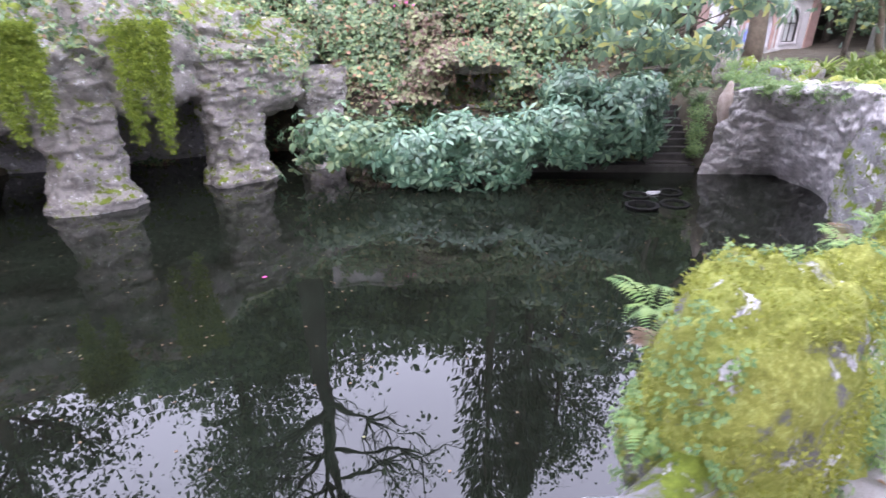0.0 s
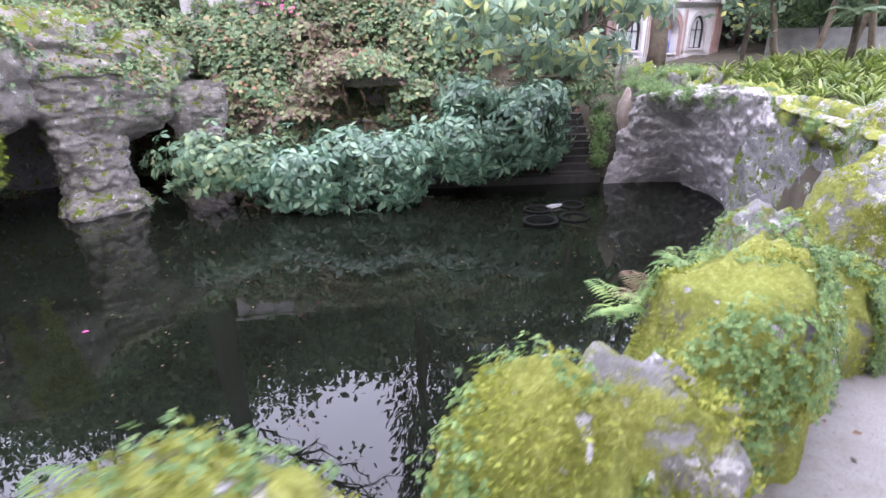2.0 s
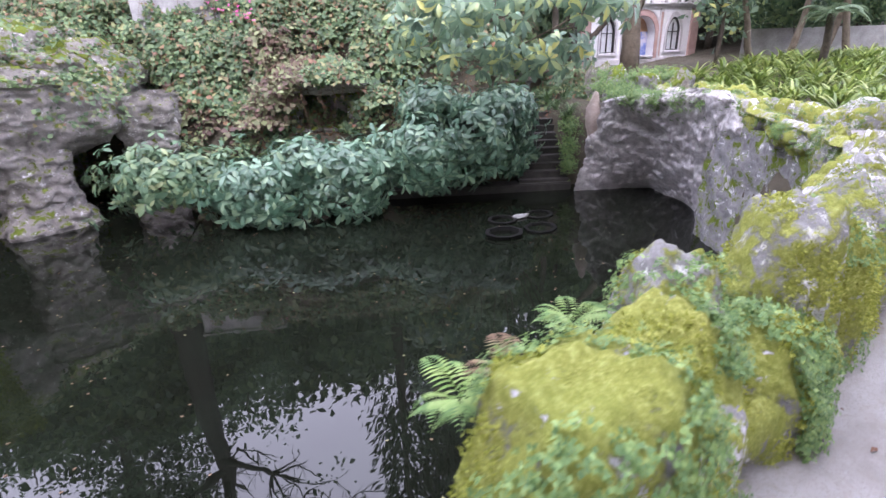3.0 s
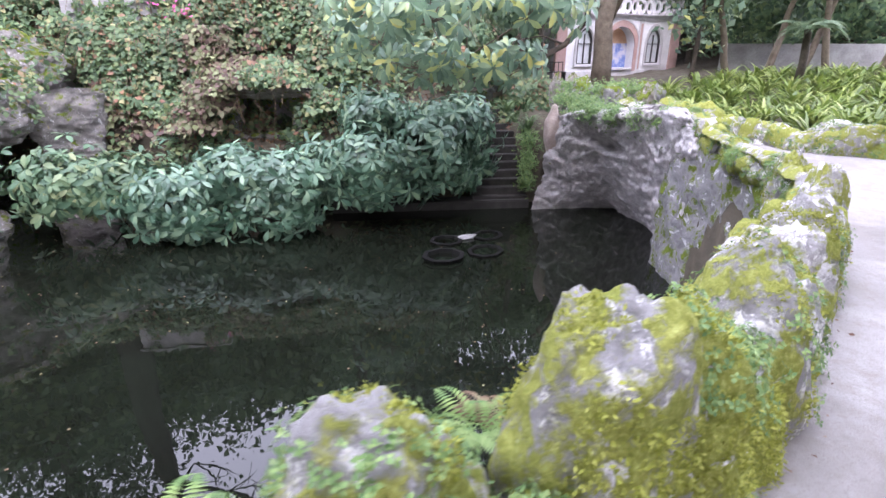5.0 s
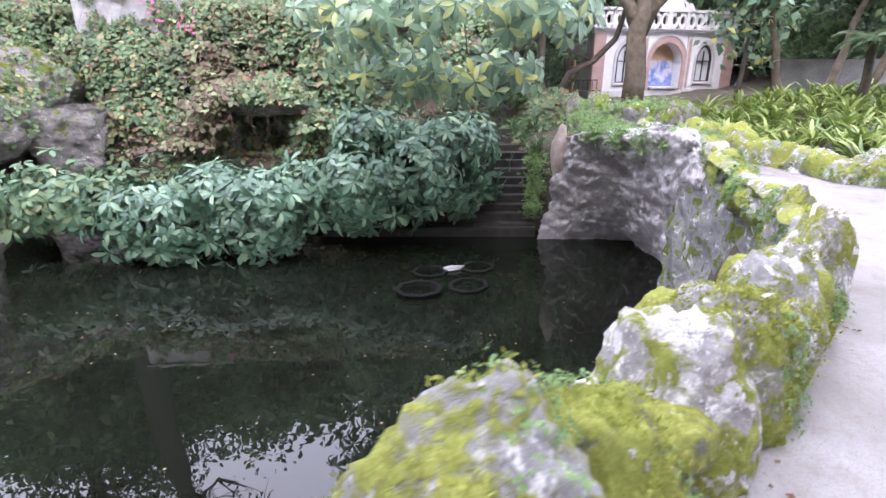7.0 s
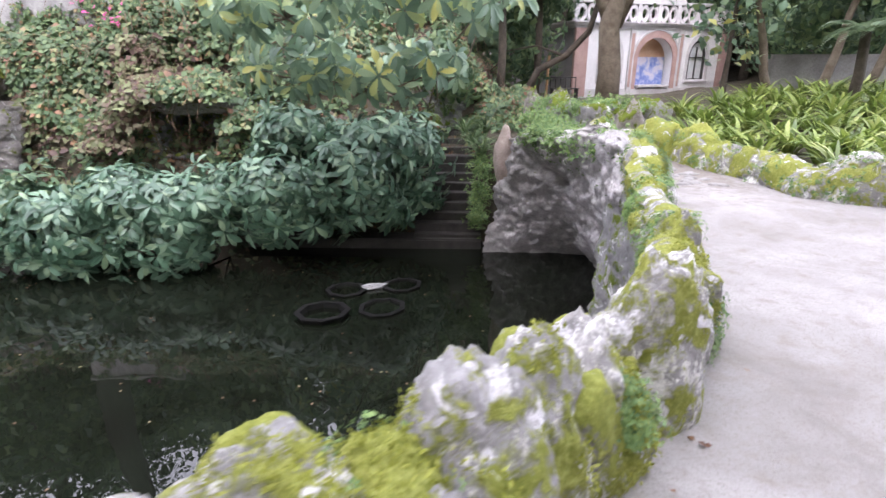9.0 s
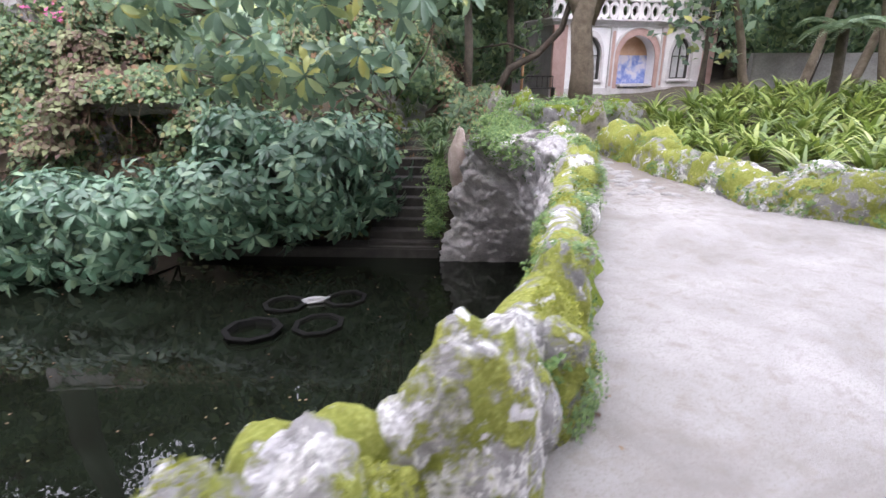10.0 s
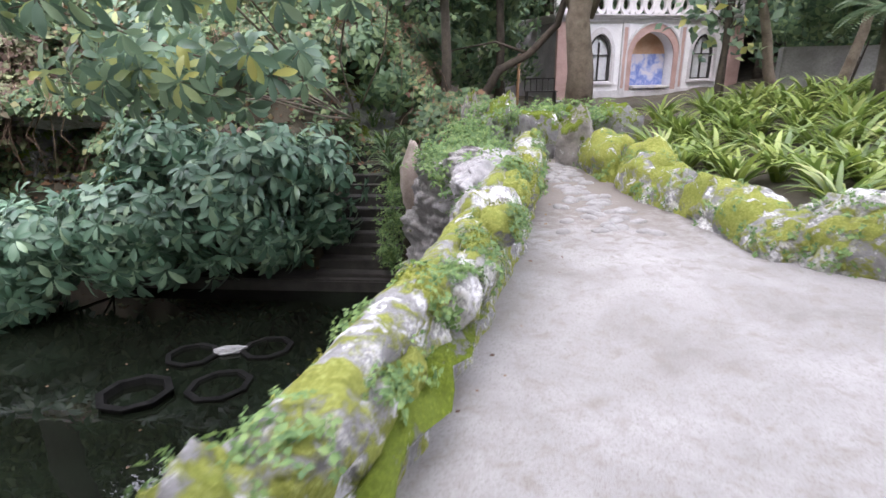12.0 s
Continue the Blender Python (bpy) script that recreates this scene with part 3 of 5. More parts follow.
nu, nv = 200, 110
foot, lip, rim = spread(FOOT, nu), spread(LIP, nu), spread([(10.5, 16.3), (10.3, 14.0), (10.05, 12.2), (9.8, 11.0)], nu)
V, F = [], []
for i in range(nu):
    for k in range(nv):
        v = k / (nv - 1)
        if v < 0.75:
            w = v / 0.75
            f = w ** 0.45
            p = Vector((foot[i][0] + (lip[i][0] - foot[i][0]) * f, foot[i][1] + (lip[i][1] - foot[i][1]) * f, -2.6 + (lip[i][2] + 2.6) * w))
        else:
            w = (v - 0.75) / 0.25
            p = Vector((lip[i][0] + (rim[i][0] - 0.2 - lip[i][0]) * w, lip[i][1] + (rim[i][1] - lip[i][1]) * w, lip[i][2] + 0.15 * math.sin(w * 3.1)))
        d = 0.30 * rough(p, 1.7) + 0.12 * noise.noise(p * 0.8) + 0.07 * abs(noise.noise(Vector((p.x * 1.2, p.y * 1.2, p.z * 3.5 + 0.6 * p.x)))) + 0.03 * rough(p, 5.0)
        q = ((p.x - 9.25) ** 2 + (p.y - 14.45) ** 2) / 0.3 + (p.z + 0.16 + 0.25 * (p.x - 9.25)) ** 2 / 0.022
        d -= 0.6 * math.exp(-q)
        V.append((p.x - d * 0.8, p.y - d * 0.6, p.z + d * 0.3))
F = [(i * nv + k, i * nv + k + 1, (i + 1) * nv + k + 1, (i + 1) * nv + k) for i in range(nu - 1) for k in range(nv - 1)]
rock_face = obj("rock_face", V, F, GREY_ROCK)
tagged(rock_face, "overhanging hollowed grey rock face carrying the path over the water", "rock face", kind="structure")

# stone steps down to the water
stairs = thing("stairs", pose(0, 0, 0), "dark worn stone steps down to the pond", "stairs", kind="structure")
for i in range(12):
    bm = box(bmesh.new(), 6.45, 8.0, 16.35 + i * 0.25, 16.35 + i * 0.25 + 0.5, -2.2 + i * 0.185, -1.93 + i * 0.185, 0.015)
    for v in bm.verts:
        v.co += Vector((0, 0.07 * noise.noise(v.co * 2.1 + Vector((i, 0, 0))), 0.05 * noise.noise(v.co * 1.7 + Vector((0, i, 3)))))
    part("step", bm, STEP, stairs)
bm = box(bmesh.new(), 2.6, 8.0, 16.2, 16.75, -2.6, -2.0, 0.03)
part("landing", bm, STEP, stairs, "dark stone ledge at the waterline")

# finial post
FINIAL = plain("pinkish_stone", (0.34, 0.27, 0.235), (0.5, 0.42, 0.37), 7.0, 0.9, 0.8, 45)
post = thing("stone_finial", pose(8.42, 15.95, 0.2), "weathered pinkish stone post with a rough tapered top", "stone post")
bm = crag(401, 0.21, 0.19, 0.62, 4, 0.2, 10, 0.25)
for v in bm.verts:
    k = 1.0 - 0.38 * float(ss(0.1, 0.5, v.co.z))
    v.co.x, v.co.y, v.co.z = v.co.x * k, v.co.y * k, v.co.z - 0.22
part("shaft", bm, FINIAL, post, smooth=True)

# ---- grotto ----
grotto = thing("grotto", pose(0, 0, 0), "rough stone grotto with dark arched openings over the water", "grotto", kind="structure")
def pier(seed, rx, ry, z0, z1, foot, waist, head):
    """A natural pillar in ragged beds: a spreading foot ledge, a waist, and a flaring head."""
    n, m = 84, 110
    V, o = [], Vector((seed * 3.7, seed * 1.3, 0))
    for k in range(m):
        u = k / (m - 1)
        z = z0 + (z1 - z0) * u
        w = foot + (waist - foot) * float(ss(0.16, 0.26, u)) + (head - waist) * float(ss(0.5, 0.95, u))
        bed = noise.cell(Vector((z * 3.1 + 0.5 * noise.noise(Vector((z, seed, 0))), seed, 0.5)))
        for j in range(n):
            t = 2 * math.pi * j / n
            c, q = math.cos(t), math.sin(t)
            sq = 1.0 / (abs(c) ** 3.2 + abs(q) ** 3.2) ** (1 / 3.2)
            p = Vector((c * rx, q * ry, z)) + o
            d = w * sq * (1 + 0.035 * bed + 0.06 * noise.noise(Vector((c * 1.5, q * 1.5, z * 3.4)) + o)) + 0.34 * rough(p, 1.3)
            V.append((c * rx * d, q * ry * d, z + 0.05 * noise.noise(p * 3)))
    F = [(k * n + j, k * n + (j + 1) % n, (k + 1) * n + (j + 1) % n, (k + 1) * n + j) for k in range(m - 1) for j in range(n)]
    return obj("pier", V, F, GROTTO, grotto)


for i, (x, y, rx, ry, foot, waist, head, rot) in enumerate([(-9.1, 12.7, 1.05, 0.65, 1.0, 0.78, 1.05, 30), (-6.3, 15.5, 1.0, 0.8, 1.08, 0.82, 1.15, 40), (-12.6, 10.6, 1.0, 0.7, 1.0, 0.85, 1.2, 30), (-4.1, 17.3, 0.8, 0.6, 1.0, 0.9, 1.1, 40)]):
    pier(i + 120, rx, ry, -2.7, (1.7, 1.3, 1.2, 0.9)[i], foot, waist, head).matrix_basis = pose(x, y, 0, 0, 0, rot)
for i, (x, y, z, rx, ry, rz, rot) in enumerate([(-8.3, 13.9, 1.5, 1.7, 1.1, 1.5, 42), (-5.7, 16.3, 0.45, 1.4, 1.0, 0.85, 42), (-10.9, 11.6, 1.4, 2.2, 1.1, 1.5, 33), (-8.9, 17.0, 1.5, 3.4, 2.4, 1.5, 40), (-13.5, 13.5, 1.5, 4.0, 2.6, 1.6, 33), (-6.6, 18.0, 1.2, 2.0, 1.6, 1.2, 30)]):
    s = part("vault", crag(i + 130, rx * 1.15, ry * 1.1, rz, 5, 0.24, 14, 0.2, 0.06), GROTTO, grotto, smooth=True)
    s.matrix_basis = pose(x, y, z, 0, 0, rot)
s = part("back_wall", crag(140, 7.5, 0.9, 2.8, 5, 0.15, 8, 0.2), MOSS_WALL, grotto, smooth=True)
s.matrix_basis = pose(-10.0, 18.6, -0.8, 0, 0, 28)

# ---- foliage functions ----
def sphere_dirs(n, up=-1.0):
    v = unit(rng.normal(size=(n * 3, 3)))
    return v[v[:, 2] > up][:n]


def whorls(C, D, per, spread, size, jitter=0.2):
    """Rosettes of leaves at C facing D: returns leaf bases, directions and normals."""
    n = len(C)
    D = unit(D)
    A = unit(np.cross(D, rng.normal(size=(n, 3))))
    B = np.cross(D, A)
    P, E, U = [], [], []
    for k in range(per):
        a = 2 * math.pi * k / per + rng.uniform(-0.35, 0.35, n)
        R = A * np.cos(a)[:, None] + B * np.sin(a)[:, None]
        e = unit(R * spread + D * (1 - spread) + rng.normal(size=(n, 3)) * jitter + np.array([0, 0, -0.12]))
        P.append(C + e * size * 0.1)
        E.append(e)
        U.append(D + R * -0.3)
    return np.concatenate(P), np.concatenate(E), np.concatenate(U)


def shrub(name, base, lobes, n, per, L, W, mat, label, category, group="", bark=None, spread=0.75, fill=0.55, face=(0, -0.15, 0.25), ragged=0.45):
    """A shrub: stems from its base into lobes (x, y, z, rx, ry, rz), rosettes of leaves on and in each lobe."""
    root = thing(name, pose(*base), label, category, group)
    b = np.array(base)
    C, D = [], []
    vol = np.array([l[3] * l[4] + l[4] * l[5] + l[3] * l[5] for l in lobes])
    for l, share in zip(lobes, vol / vol.sum()):
        k = max(4, int(n * share))
        d = sphere_dirs(k, -0.65)
        rad = fill + (1.03 - fill) * rng.random((len(d), 1)) ** 0.45
        lump = np.array([noise.noise(Vector(q * 2.3 + np.array(l[:3]))) for q in d])[:, None]
        rad = rad * (1.0 + ragged * lump) * np.where(rng.random((len(d), 1)) < 0.12, 1.0 + ragged, 1.0)
        c = np.array(l[:3]) + d * rad * np.array(l[3:6])
        c[:, 2] = np.maximum(c[:, 2], WATER_Z + 0.06)
        C.append(c - b)
        D.append(d + np.array(face))
        bm = bmesh.new()
        hub = np.array(l[:3]) - b - np.array([0, 0, l[5] * 0.3])
        m = 0.5 * hub + rng.normal(size=3) * 0.15
        tube(bm, [(0, 0, 0), m, hub], 0.022, 0.014, 6)
        for q in c[::max(1, k // 12)]:
            tube(bm, [hub, 0.5 * (hub + q - b) + rng.normal(size=3) * 0.08, q - b], 0.014, 0.005, 4)
        part("stem", bm, bark or BARK_DARK, root)
    C, D = np.concatenate(C), np.concatenate(D)
    D[:, 2] -= 0.5 * (C[:, 2] < np.median(C[:, 2]) - 0.3)
    P, E, U = whorls(C, D, per, spread, L)
    s = rng.uniform(0.65, 1.15, len(P))
    leaves("crown", P, E + np.array([0, 0, -0.22]), U, L * s, W * s, mat, root, droop=0.25, broad=True)
    return root


def bank_points(n, x0, x1, y0, y1):
    x, y = rng.uniform(x0, x1, n), rng.uniform(y0, y1, n)
    z = ground_z(x, y)
    e = 0.05
    nx, ny = -(ground_z(x + e, y) - z) / e, -(ground_z(x, y + e) - z) / e
    return np.stack([x, y, z], 1), unit(np.stack([nx, ny, np.ones(n)], 1))


# laurels over the far shore
LAURELS = [
    ((-2.8, 16.2, -1.9), [(-3.0, 14.9, -1.0, 1.1, 0.9, 0.85), (-2.0, 15.2, -1.1, 0.9, 0.8, 0.7)], 420),
    ((-0.4, 16.6, -1.9), [(-0.9, 15.0, -1.35, 1.1, 0.9, 0.7), (0.4, 15.4, -0.95, 1.0, 0.9, 0.7), (-0.6, 14.6, -1.8, 1.1, 0.6, 0.35)], 620),
    ((1.8, 16.9, -1.7), [(1.6, 15.3, -1.1, 1.2, 1.0, 0.7), (2.3, 15.8, -1.05, 1.1, 0.9, 0.5), (1.0, 15.2, -1.5, 0.9, 0.8, 0.45), (1.4, 14.7, -1.8, 1.0, 0.6, 0.35)], 740),
    ((3.8, 17.0, -1.5), [(3.6, 15.6, -0.75, 1.0, 1.0, 0.75), (3.9, 16.4, 0.3, 0.75, 0.7, 0.6), (3.9, 15.4, -1.25, 0.9, 0.8, 0.6), (4.3, 17.0, -0.05, 0.75, 0.5, 0.6)], 720),
    ((5.6, 17.2, -1.3), [(5.1, 15.9, -0.6, 1.0, 0.8, 0.9), (5.7, 16.3, 0.1, 0.8, 0.8, 0.7), (5.6, 15.8, -1.2, 0.75, 0.6, 0.55), (6.45, 17.05, -0.2, 0.6, 0.5, 0.7), (6.5, 16.7, -1.0, 0.5, 0.4, 0.55)], 680),
]
for base, lobes, n in LAURELS:
    if base[0] < -2:
        shrub("pale_shrub", base, lobes, int(n * 0.85), 7, 0.27, 0.055, LAUREL_PALE, "pale green shrub leaning over the pond beside the grotto", "shrub")
    else:
        shrub("laurel_shrub", base, lobes, int(n * 0.8), 7, 0.30, 0.056, LAUREL, "dense blue-green laurel shrub leaning over the pond", "shrub", "laurels on the far shore")

# rhododendron with large rosettes over the steps
shrub("rhododendron", (6.6, 19.6, 0.6), [(5.0, 13.0, 2.6, 1.1, 0.7, 0.7), (6.9, 13.1, 2.7, 1.2, 0.7, 0.6), (4.2, 14.2, 2.9, 1.3, 0.9, 0.9), (7.1, 14.1, 1.7, 0.7, 0.5, 0.4), (8.0, 14.4, 3.0, 0.9, 0.7, 0.6), (6.1, 15.3, 3.2, 1.9, 1.0, 0.9), (5.9, 14.0, 1.5, 0.9, 0.5, 0.45), (6.7, 13.7, 1.6, 0.8, 0.5, 0.4), (4.9, 14.0, 1.7, 0.9, 0.5, 0.5), (4.0, 16.2, 2.2, 1.2, 0.7, 0.8), (8.2, 16.2, 3.5, 1.0, 0.8, 0.7)],
      330, 9, 0.30, 0.055, RHODO, "spreading rhododendron with large glossy leaf rosettes and yellowing leaves", "shrub", bark=BARK, spread=0.95, fill=0.15, face=(0.15, -1.6, 0.75), ragged=0.25)


def bramble(x, y, r, n, dry, rest=None):
    """A mound of bramble on the bank: arching canes and three-part leaves."""
    z = float(ground_z(x, y)) if rest is None else rest
    root = thing("bramble_bush", pose(x, y, z), "arching bramble with dull green and rusty leaves" if not dry else "withered bramble with red-brown leaves and bare canes", "bramble", "brambles on the bank")
    bm = bmesh.new()
    for k in range(7):
        a, l = rng.uniform(0, 6.28), r * rng.uniform(0.8, 1.5)
        pts = [(math.cos(a) * l * u, math.sin(a) * l * u - 0.25 * u * u, 0.1 + 0.9 * r * math.sin(u * 2.6) - 0.5 * l * u * u) for u in (0, 0.25, 0.5, 0.75, 1.0)]
        tube(bm, pts, 0.008, 0.004, 4)
    part("cane", bm, TWIG, root)
    px, py = x + rng.normal(0, r * 0.55, n), y + rng.normal(0, r * 0.5, n)
    h = np.exp(-((px - x) ** 2 + (py - y) ** 2) / (r * r)) * r * 0.8
    c = np.stack([px - x, py - y - 0.3 * h, (ground_z(px, py) - z if rest is None else 0.0) + 0.05 + h * rng.random(n) ** 0.5], 1)
    P, E, U = whorls(c, np.array([0, -0.6, 0.8]) + rng.normal(size=(n, 3)) * 0.35, 3, 0.8, 0.1)
    s = np.repeat(rng.uniform(0.5, 1.35, n)[None], 3, 0).ravel()
    leaves("crown", P, E + np.array([0, 0, -0.25]), U, 0.17 * s, 0.062 * s, DRY_BRAMBLE if dry else BRAMBLE, root)


rb = random.Random(4)
for i in range(34):
    x = rb.uniform(-5, 6.2)
    if not -0.5 < x < 2.8:
        bramble(x, rb.uniform(16.95, 17.7), rb.uniform(0.4, 0.6), 150, rb.random() < 0.6)
for i in range(170):
    x, u = rb.uniform(-13, 6.3), rb.random()
    y = 17.1 + 6.6 * u
    if -0.6 < x < 1.9 and y < 18.7 or -5.3 < x < -1.5 and 19.25 < y < 20.2:
        continue
    if x > 2 and y < 20 and rb.random() < 0.6 or (17.5 < y < 18.6 and rb.random() < 0.5):
        continue
    bramble(x, y, rb.uniform(0.5, 0.95), int(rb.uniform(130, 330)), rb.random() < (0.4 if y < 19 else 0.07))
for i in range(60):
    x, y = rb.uniform(-10, 5.5), rb.uniform(18.7, 22.5)
    if not (-5.3 < x < -1.5 and 19.25 < y < 20.2):
        bramble(x, y, rb.uniform(0.6, 1.0), int(rb.uniform(160, 330)), False)
for i in range(14):
    bramble(rb.uniform(6.6, 9.4), rb.uniform(18.9, 21.6), rb.uniform(0.5, 0.8), 300, False)
for i in range(26):
    bramble(rb.uniform(4.5, 8.6), rb.uniform(19.8, 24), rb.uniform(0.6, 1.0), 300, rb.random() < 0.4)
P, N = bank_points(9000, -14, 8, 16.9, 20.5)
tagged(leaves("leaf_litter", P + N * 0.03, unit(rng.normal(size=P.shape)), N + rng.normal(size=P.shape) * 0.5, 0.09, 0.03, DRYLEAF), "dead brown leaves on the bank", "leaf litter", kind="stuff")


def strap_leaf(L, W, e, bend):
    """One arching strap leaf, as a mesh that many leaves share."""
    V, F, x, z = [], [], 0.0, 0.0
    for j in range(7):
        u = j / 6
        w = W * (1 - u ** 2.4) * (0.75 + 0.5 * u)
        V += [(x, -w, z + 0.3 * w), (x, 0, z), (x, w, z + 0.3 * w)]
        x, z, e = x + math.cos(e) * L / 6, z + math.sin(e) * L / 6, e - bend * (0.6 + 0.8 * u)
    for j in range(6):
        q = 3 * j
        F += [(q, q + 3, q + 4, q + 1), (q + 1, q + 4, q + 5, q + 2)]
    me = bpy.data.meshes.new("leaf")
    me.from_pydata(V, [], F)
    me.polygons.foreach_set("use_smooth", [True] * len(F))
    me.materials.append(STRAP)
    return me


def strap_clumps(name, spots, n, kinds, label, category, group):
    for sx, sy, sz in spots:
        root = thing(name, pose(sx, sy, sz - 0.03), label, category, group)
        for k in range(n):
            o = new("leaf", random.choice(kinds))
            o.parent = root
            a = random.uniform(0, 360)
            o.matrix_basis = pose(0.05 * math.cos(a), 0.05 * math.sin(a), 0, random.uniform(-14, 14), 0, a) @ Matrix.Scale(random.uniform(0.75, 1.15), 4)


STRAPS = [strap_leaf(random.uniform(0.75, 1.05), random.uniform(0.036, 0.052), random.uniform(1.0, 1.5), random.uniform(0.17, 0.36)) for _ in range(14)]
STRAP_DARK = leaf_mat("dark_strap_leaf", [(0.0, (0.05, 0.10, 0.04)), (0.6, (0.11, 0.19, 0.07)), (1.0, (0.2, 0.29, 0.11))], 0.4, 0.25, 0.5, True)
THIN = [strap_leaf(random.uniform(0.6, 0.85), random.uniform(0.014, 0.02), random.uniform(0.9, 1.4), random.uniform(0.3, 0.5)) for _ in range(8)]
for me in THIN:
    me.materials[0] = STRAP_DARK
spots = []
for j in range(8):
    for i in range(13):
        y = 13.4 + j * 0.85 + random.uniform(-0.2, 0.2)
        x = 12.4 + 0.06 * j + i * 0.7 + random.uniform(-0.2, 0.2)
        if x - 0.25 * (y - 18) > 12.7 and -float(poly_dist(np.array([x]), np.array([y]), RIGHT_EDGE + [(60, 8.5), (60, 60), (11.0, 60)])[0]) > 1.45:
            spots.append((x, y, float(ground_z(x, y))))
strap_clumps("agapanthus", spots, 46, STRAPS, "bright green agapanthus with arching strap leaves", "agapanthus", "agapanthus bed")
strap_clumps("strap_plant", [(7.75, 17.3, 0.0), (7.95, 17.0, -0.3), (7.6, 17.8, 0.2), (8.0, 16.7, -0.1), (8.1, 17.6, 0.25), (7.1, 19.2, 0.5), (6.5, 18.6, 0.4)], 34, THIN, "dark arching strap-leaved plant above the steps", "strap plant", "strap plants by the steps")


# ---- trees ----
def tree(x, y, h, r, crown, n, leaf, mat, label, bark=BARK, lean=0.0, fork=0.45, bare=False, seed=0, limbs=7):
    rr = random.Random(seed)
    z = float(ground_z(x, y)) - 0.15
    root = thing("tree", pose(x, y, z), label, "tree", "trees round the pond")
    bm = bmesh.new()
    top = Vector((lean * h, rr.uniform(-0.04, 0.04) * h, h))
    stem = [top * (k / 7) + Vector((rr.uniform(-1, 1), rr.uniform(-1, 1), 0)) * r * 0.5 * (0 < k) for k in range(8)]
    tube(bm, [Vector((0, 0, -0.2)), Vector((0, 0, 0.15))], r * 1.6, r * 1.15, 12)
    tube(bm, stem, r * 1.15, r * 0.22, 12)
    tips = []
    for k in range(limbs):
        u = fork + (0.95 - fork) * k / limbs
        p = stem[0].lerp(top, u)
        a = k * 2.4 + rr.random()
        ln = crown * rr.uniform(0.7, 1.1) * (1.1 - 0.5 * u)
        d = Vector((math.cos(a), math.sin(a), rr.uniform(0.25, 0.8))).normalized()
        q = [p + d * ln * t + Vector((rr.uniform(-1, 1), rr.uniform(-1, 1), rr.uniform(-0.3, 1))) * ln * 0.12 * t for t in (0, 0.3, 0.6, 1.0)]
        tube(bm, q, r * 0.42 * (1.1 - u * 0.5), r * 0.08, 7)
        tips += q[2:]
        for _ in range(4 if not bare else 9):
            s0 = q[rr.choice((1, 2, 2, 3))]
            dd = (d + Vector((rr.uniform(-1, 1), rr.uniform(-1, 1), rr.uniform(-0.5, 0.9)))).normalized()
            m = s0 + dd * ln * 0.25
            e = s0 + (dd + Vector((rr.uniform(-.5, .5), rr.uniform(-.5, .5), 0.25))).normalized() * ln * 0.5
            tube(bm, [s0, m, e], r * 0.12, r * 0.03, 5)
            tips.append(e)
            if bare:
                for _ in range(4):
                    tube(bm, [m, m + Vector((rr.uniform(-1, 1), rr.uniform(-1, 1), rr.uniform(-0.2, 1))) * ln * 0.25], r * 0.04, r * 0.015, 4)
    part("trunk", bm, bark, root)
    if n:
        T = np.array([tuple(t) for t in tips])
        c = T[rng.integers(0, len(T), n // 14)] + rng.normal(size=(n // 14, 3)) * crown * 0.16
        P = np.repeat(c, 14, 0) + rng.normal(size=(len(c) * 14, 3)) * leaf * 1.6
        D = unit(rng.normal(size=P.shape) + np.array([0, 0, -0.3]))
        s = rng.uniform(0.6, 1.3, len(P))
        leaves("crown", P, D, rng.normal(size=P.shape) + np.array([0, 0, 1.0]), leaf * s, leaf * 0.33 * s, mat, root)
    return root


fork_tree = tree(11.95, 21.75, 8.5, 0.33, 3.6, 3000, 0.24, WOOD_LEAF, "large forked tree trunk with grey-brown bark before the pavilion", lean=-0.01, fork=0.42, seed=3, limbs=8)

for pts in ([(0.0, 0.0, 2.5), (0.35, -0.1, 3.3), (1.1, -0.2, 4.1), (1.7, -0.2, 5.6)], [(0.0, 0.0, 2.4), (-0.4, -0.1, 3.2), (-0.9, 0.0, 3.9), (-1.8, 0.2, 5.2)]):
    part("limb", tube(bmesh.new(), pts, 0.26, 0.1, 10), BARK, fork_tree)

# ---- pavilion ----
pav = thing("garden_pavilion", pose(12.0, 27.4, 0.5, 0, 0, 20), "white and pink garden pavilion with arched tiled niche and balustrade", "pavilion")
PW, PH = 7.8, 2.65


def arch_profile(w, h, pointed=False, n=12):
    """Half-width w/2, spring height so that the top is at h; points from the lower left, over the arch, to the lower right."""
    r = w / 2
    pts = [(-r, 0.0)]
    if pointed:
        s = h - w * 0.75
        for k in range(n + 1):
            a = k / n
            pts.append((-r + r * (1 - math.cos(a * math.pi / 2)) ** 0.9, s + (h - s) * math.sin(a * math.pi / 2)))
        pts += [(-x, z) for x, z in pts[-2:0:-1]]
    else:
        s = h - r
        for k in range(2 * n + 1):
            a = math.pi * (1 - k / (2 * n))
            pts.append((r * math.cos(a), s + r * math.sin(a)))
    pts.append((r, 0.0))
    return pts


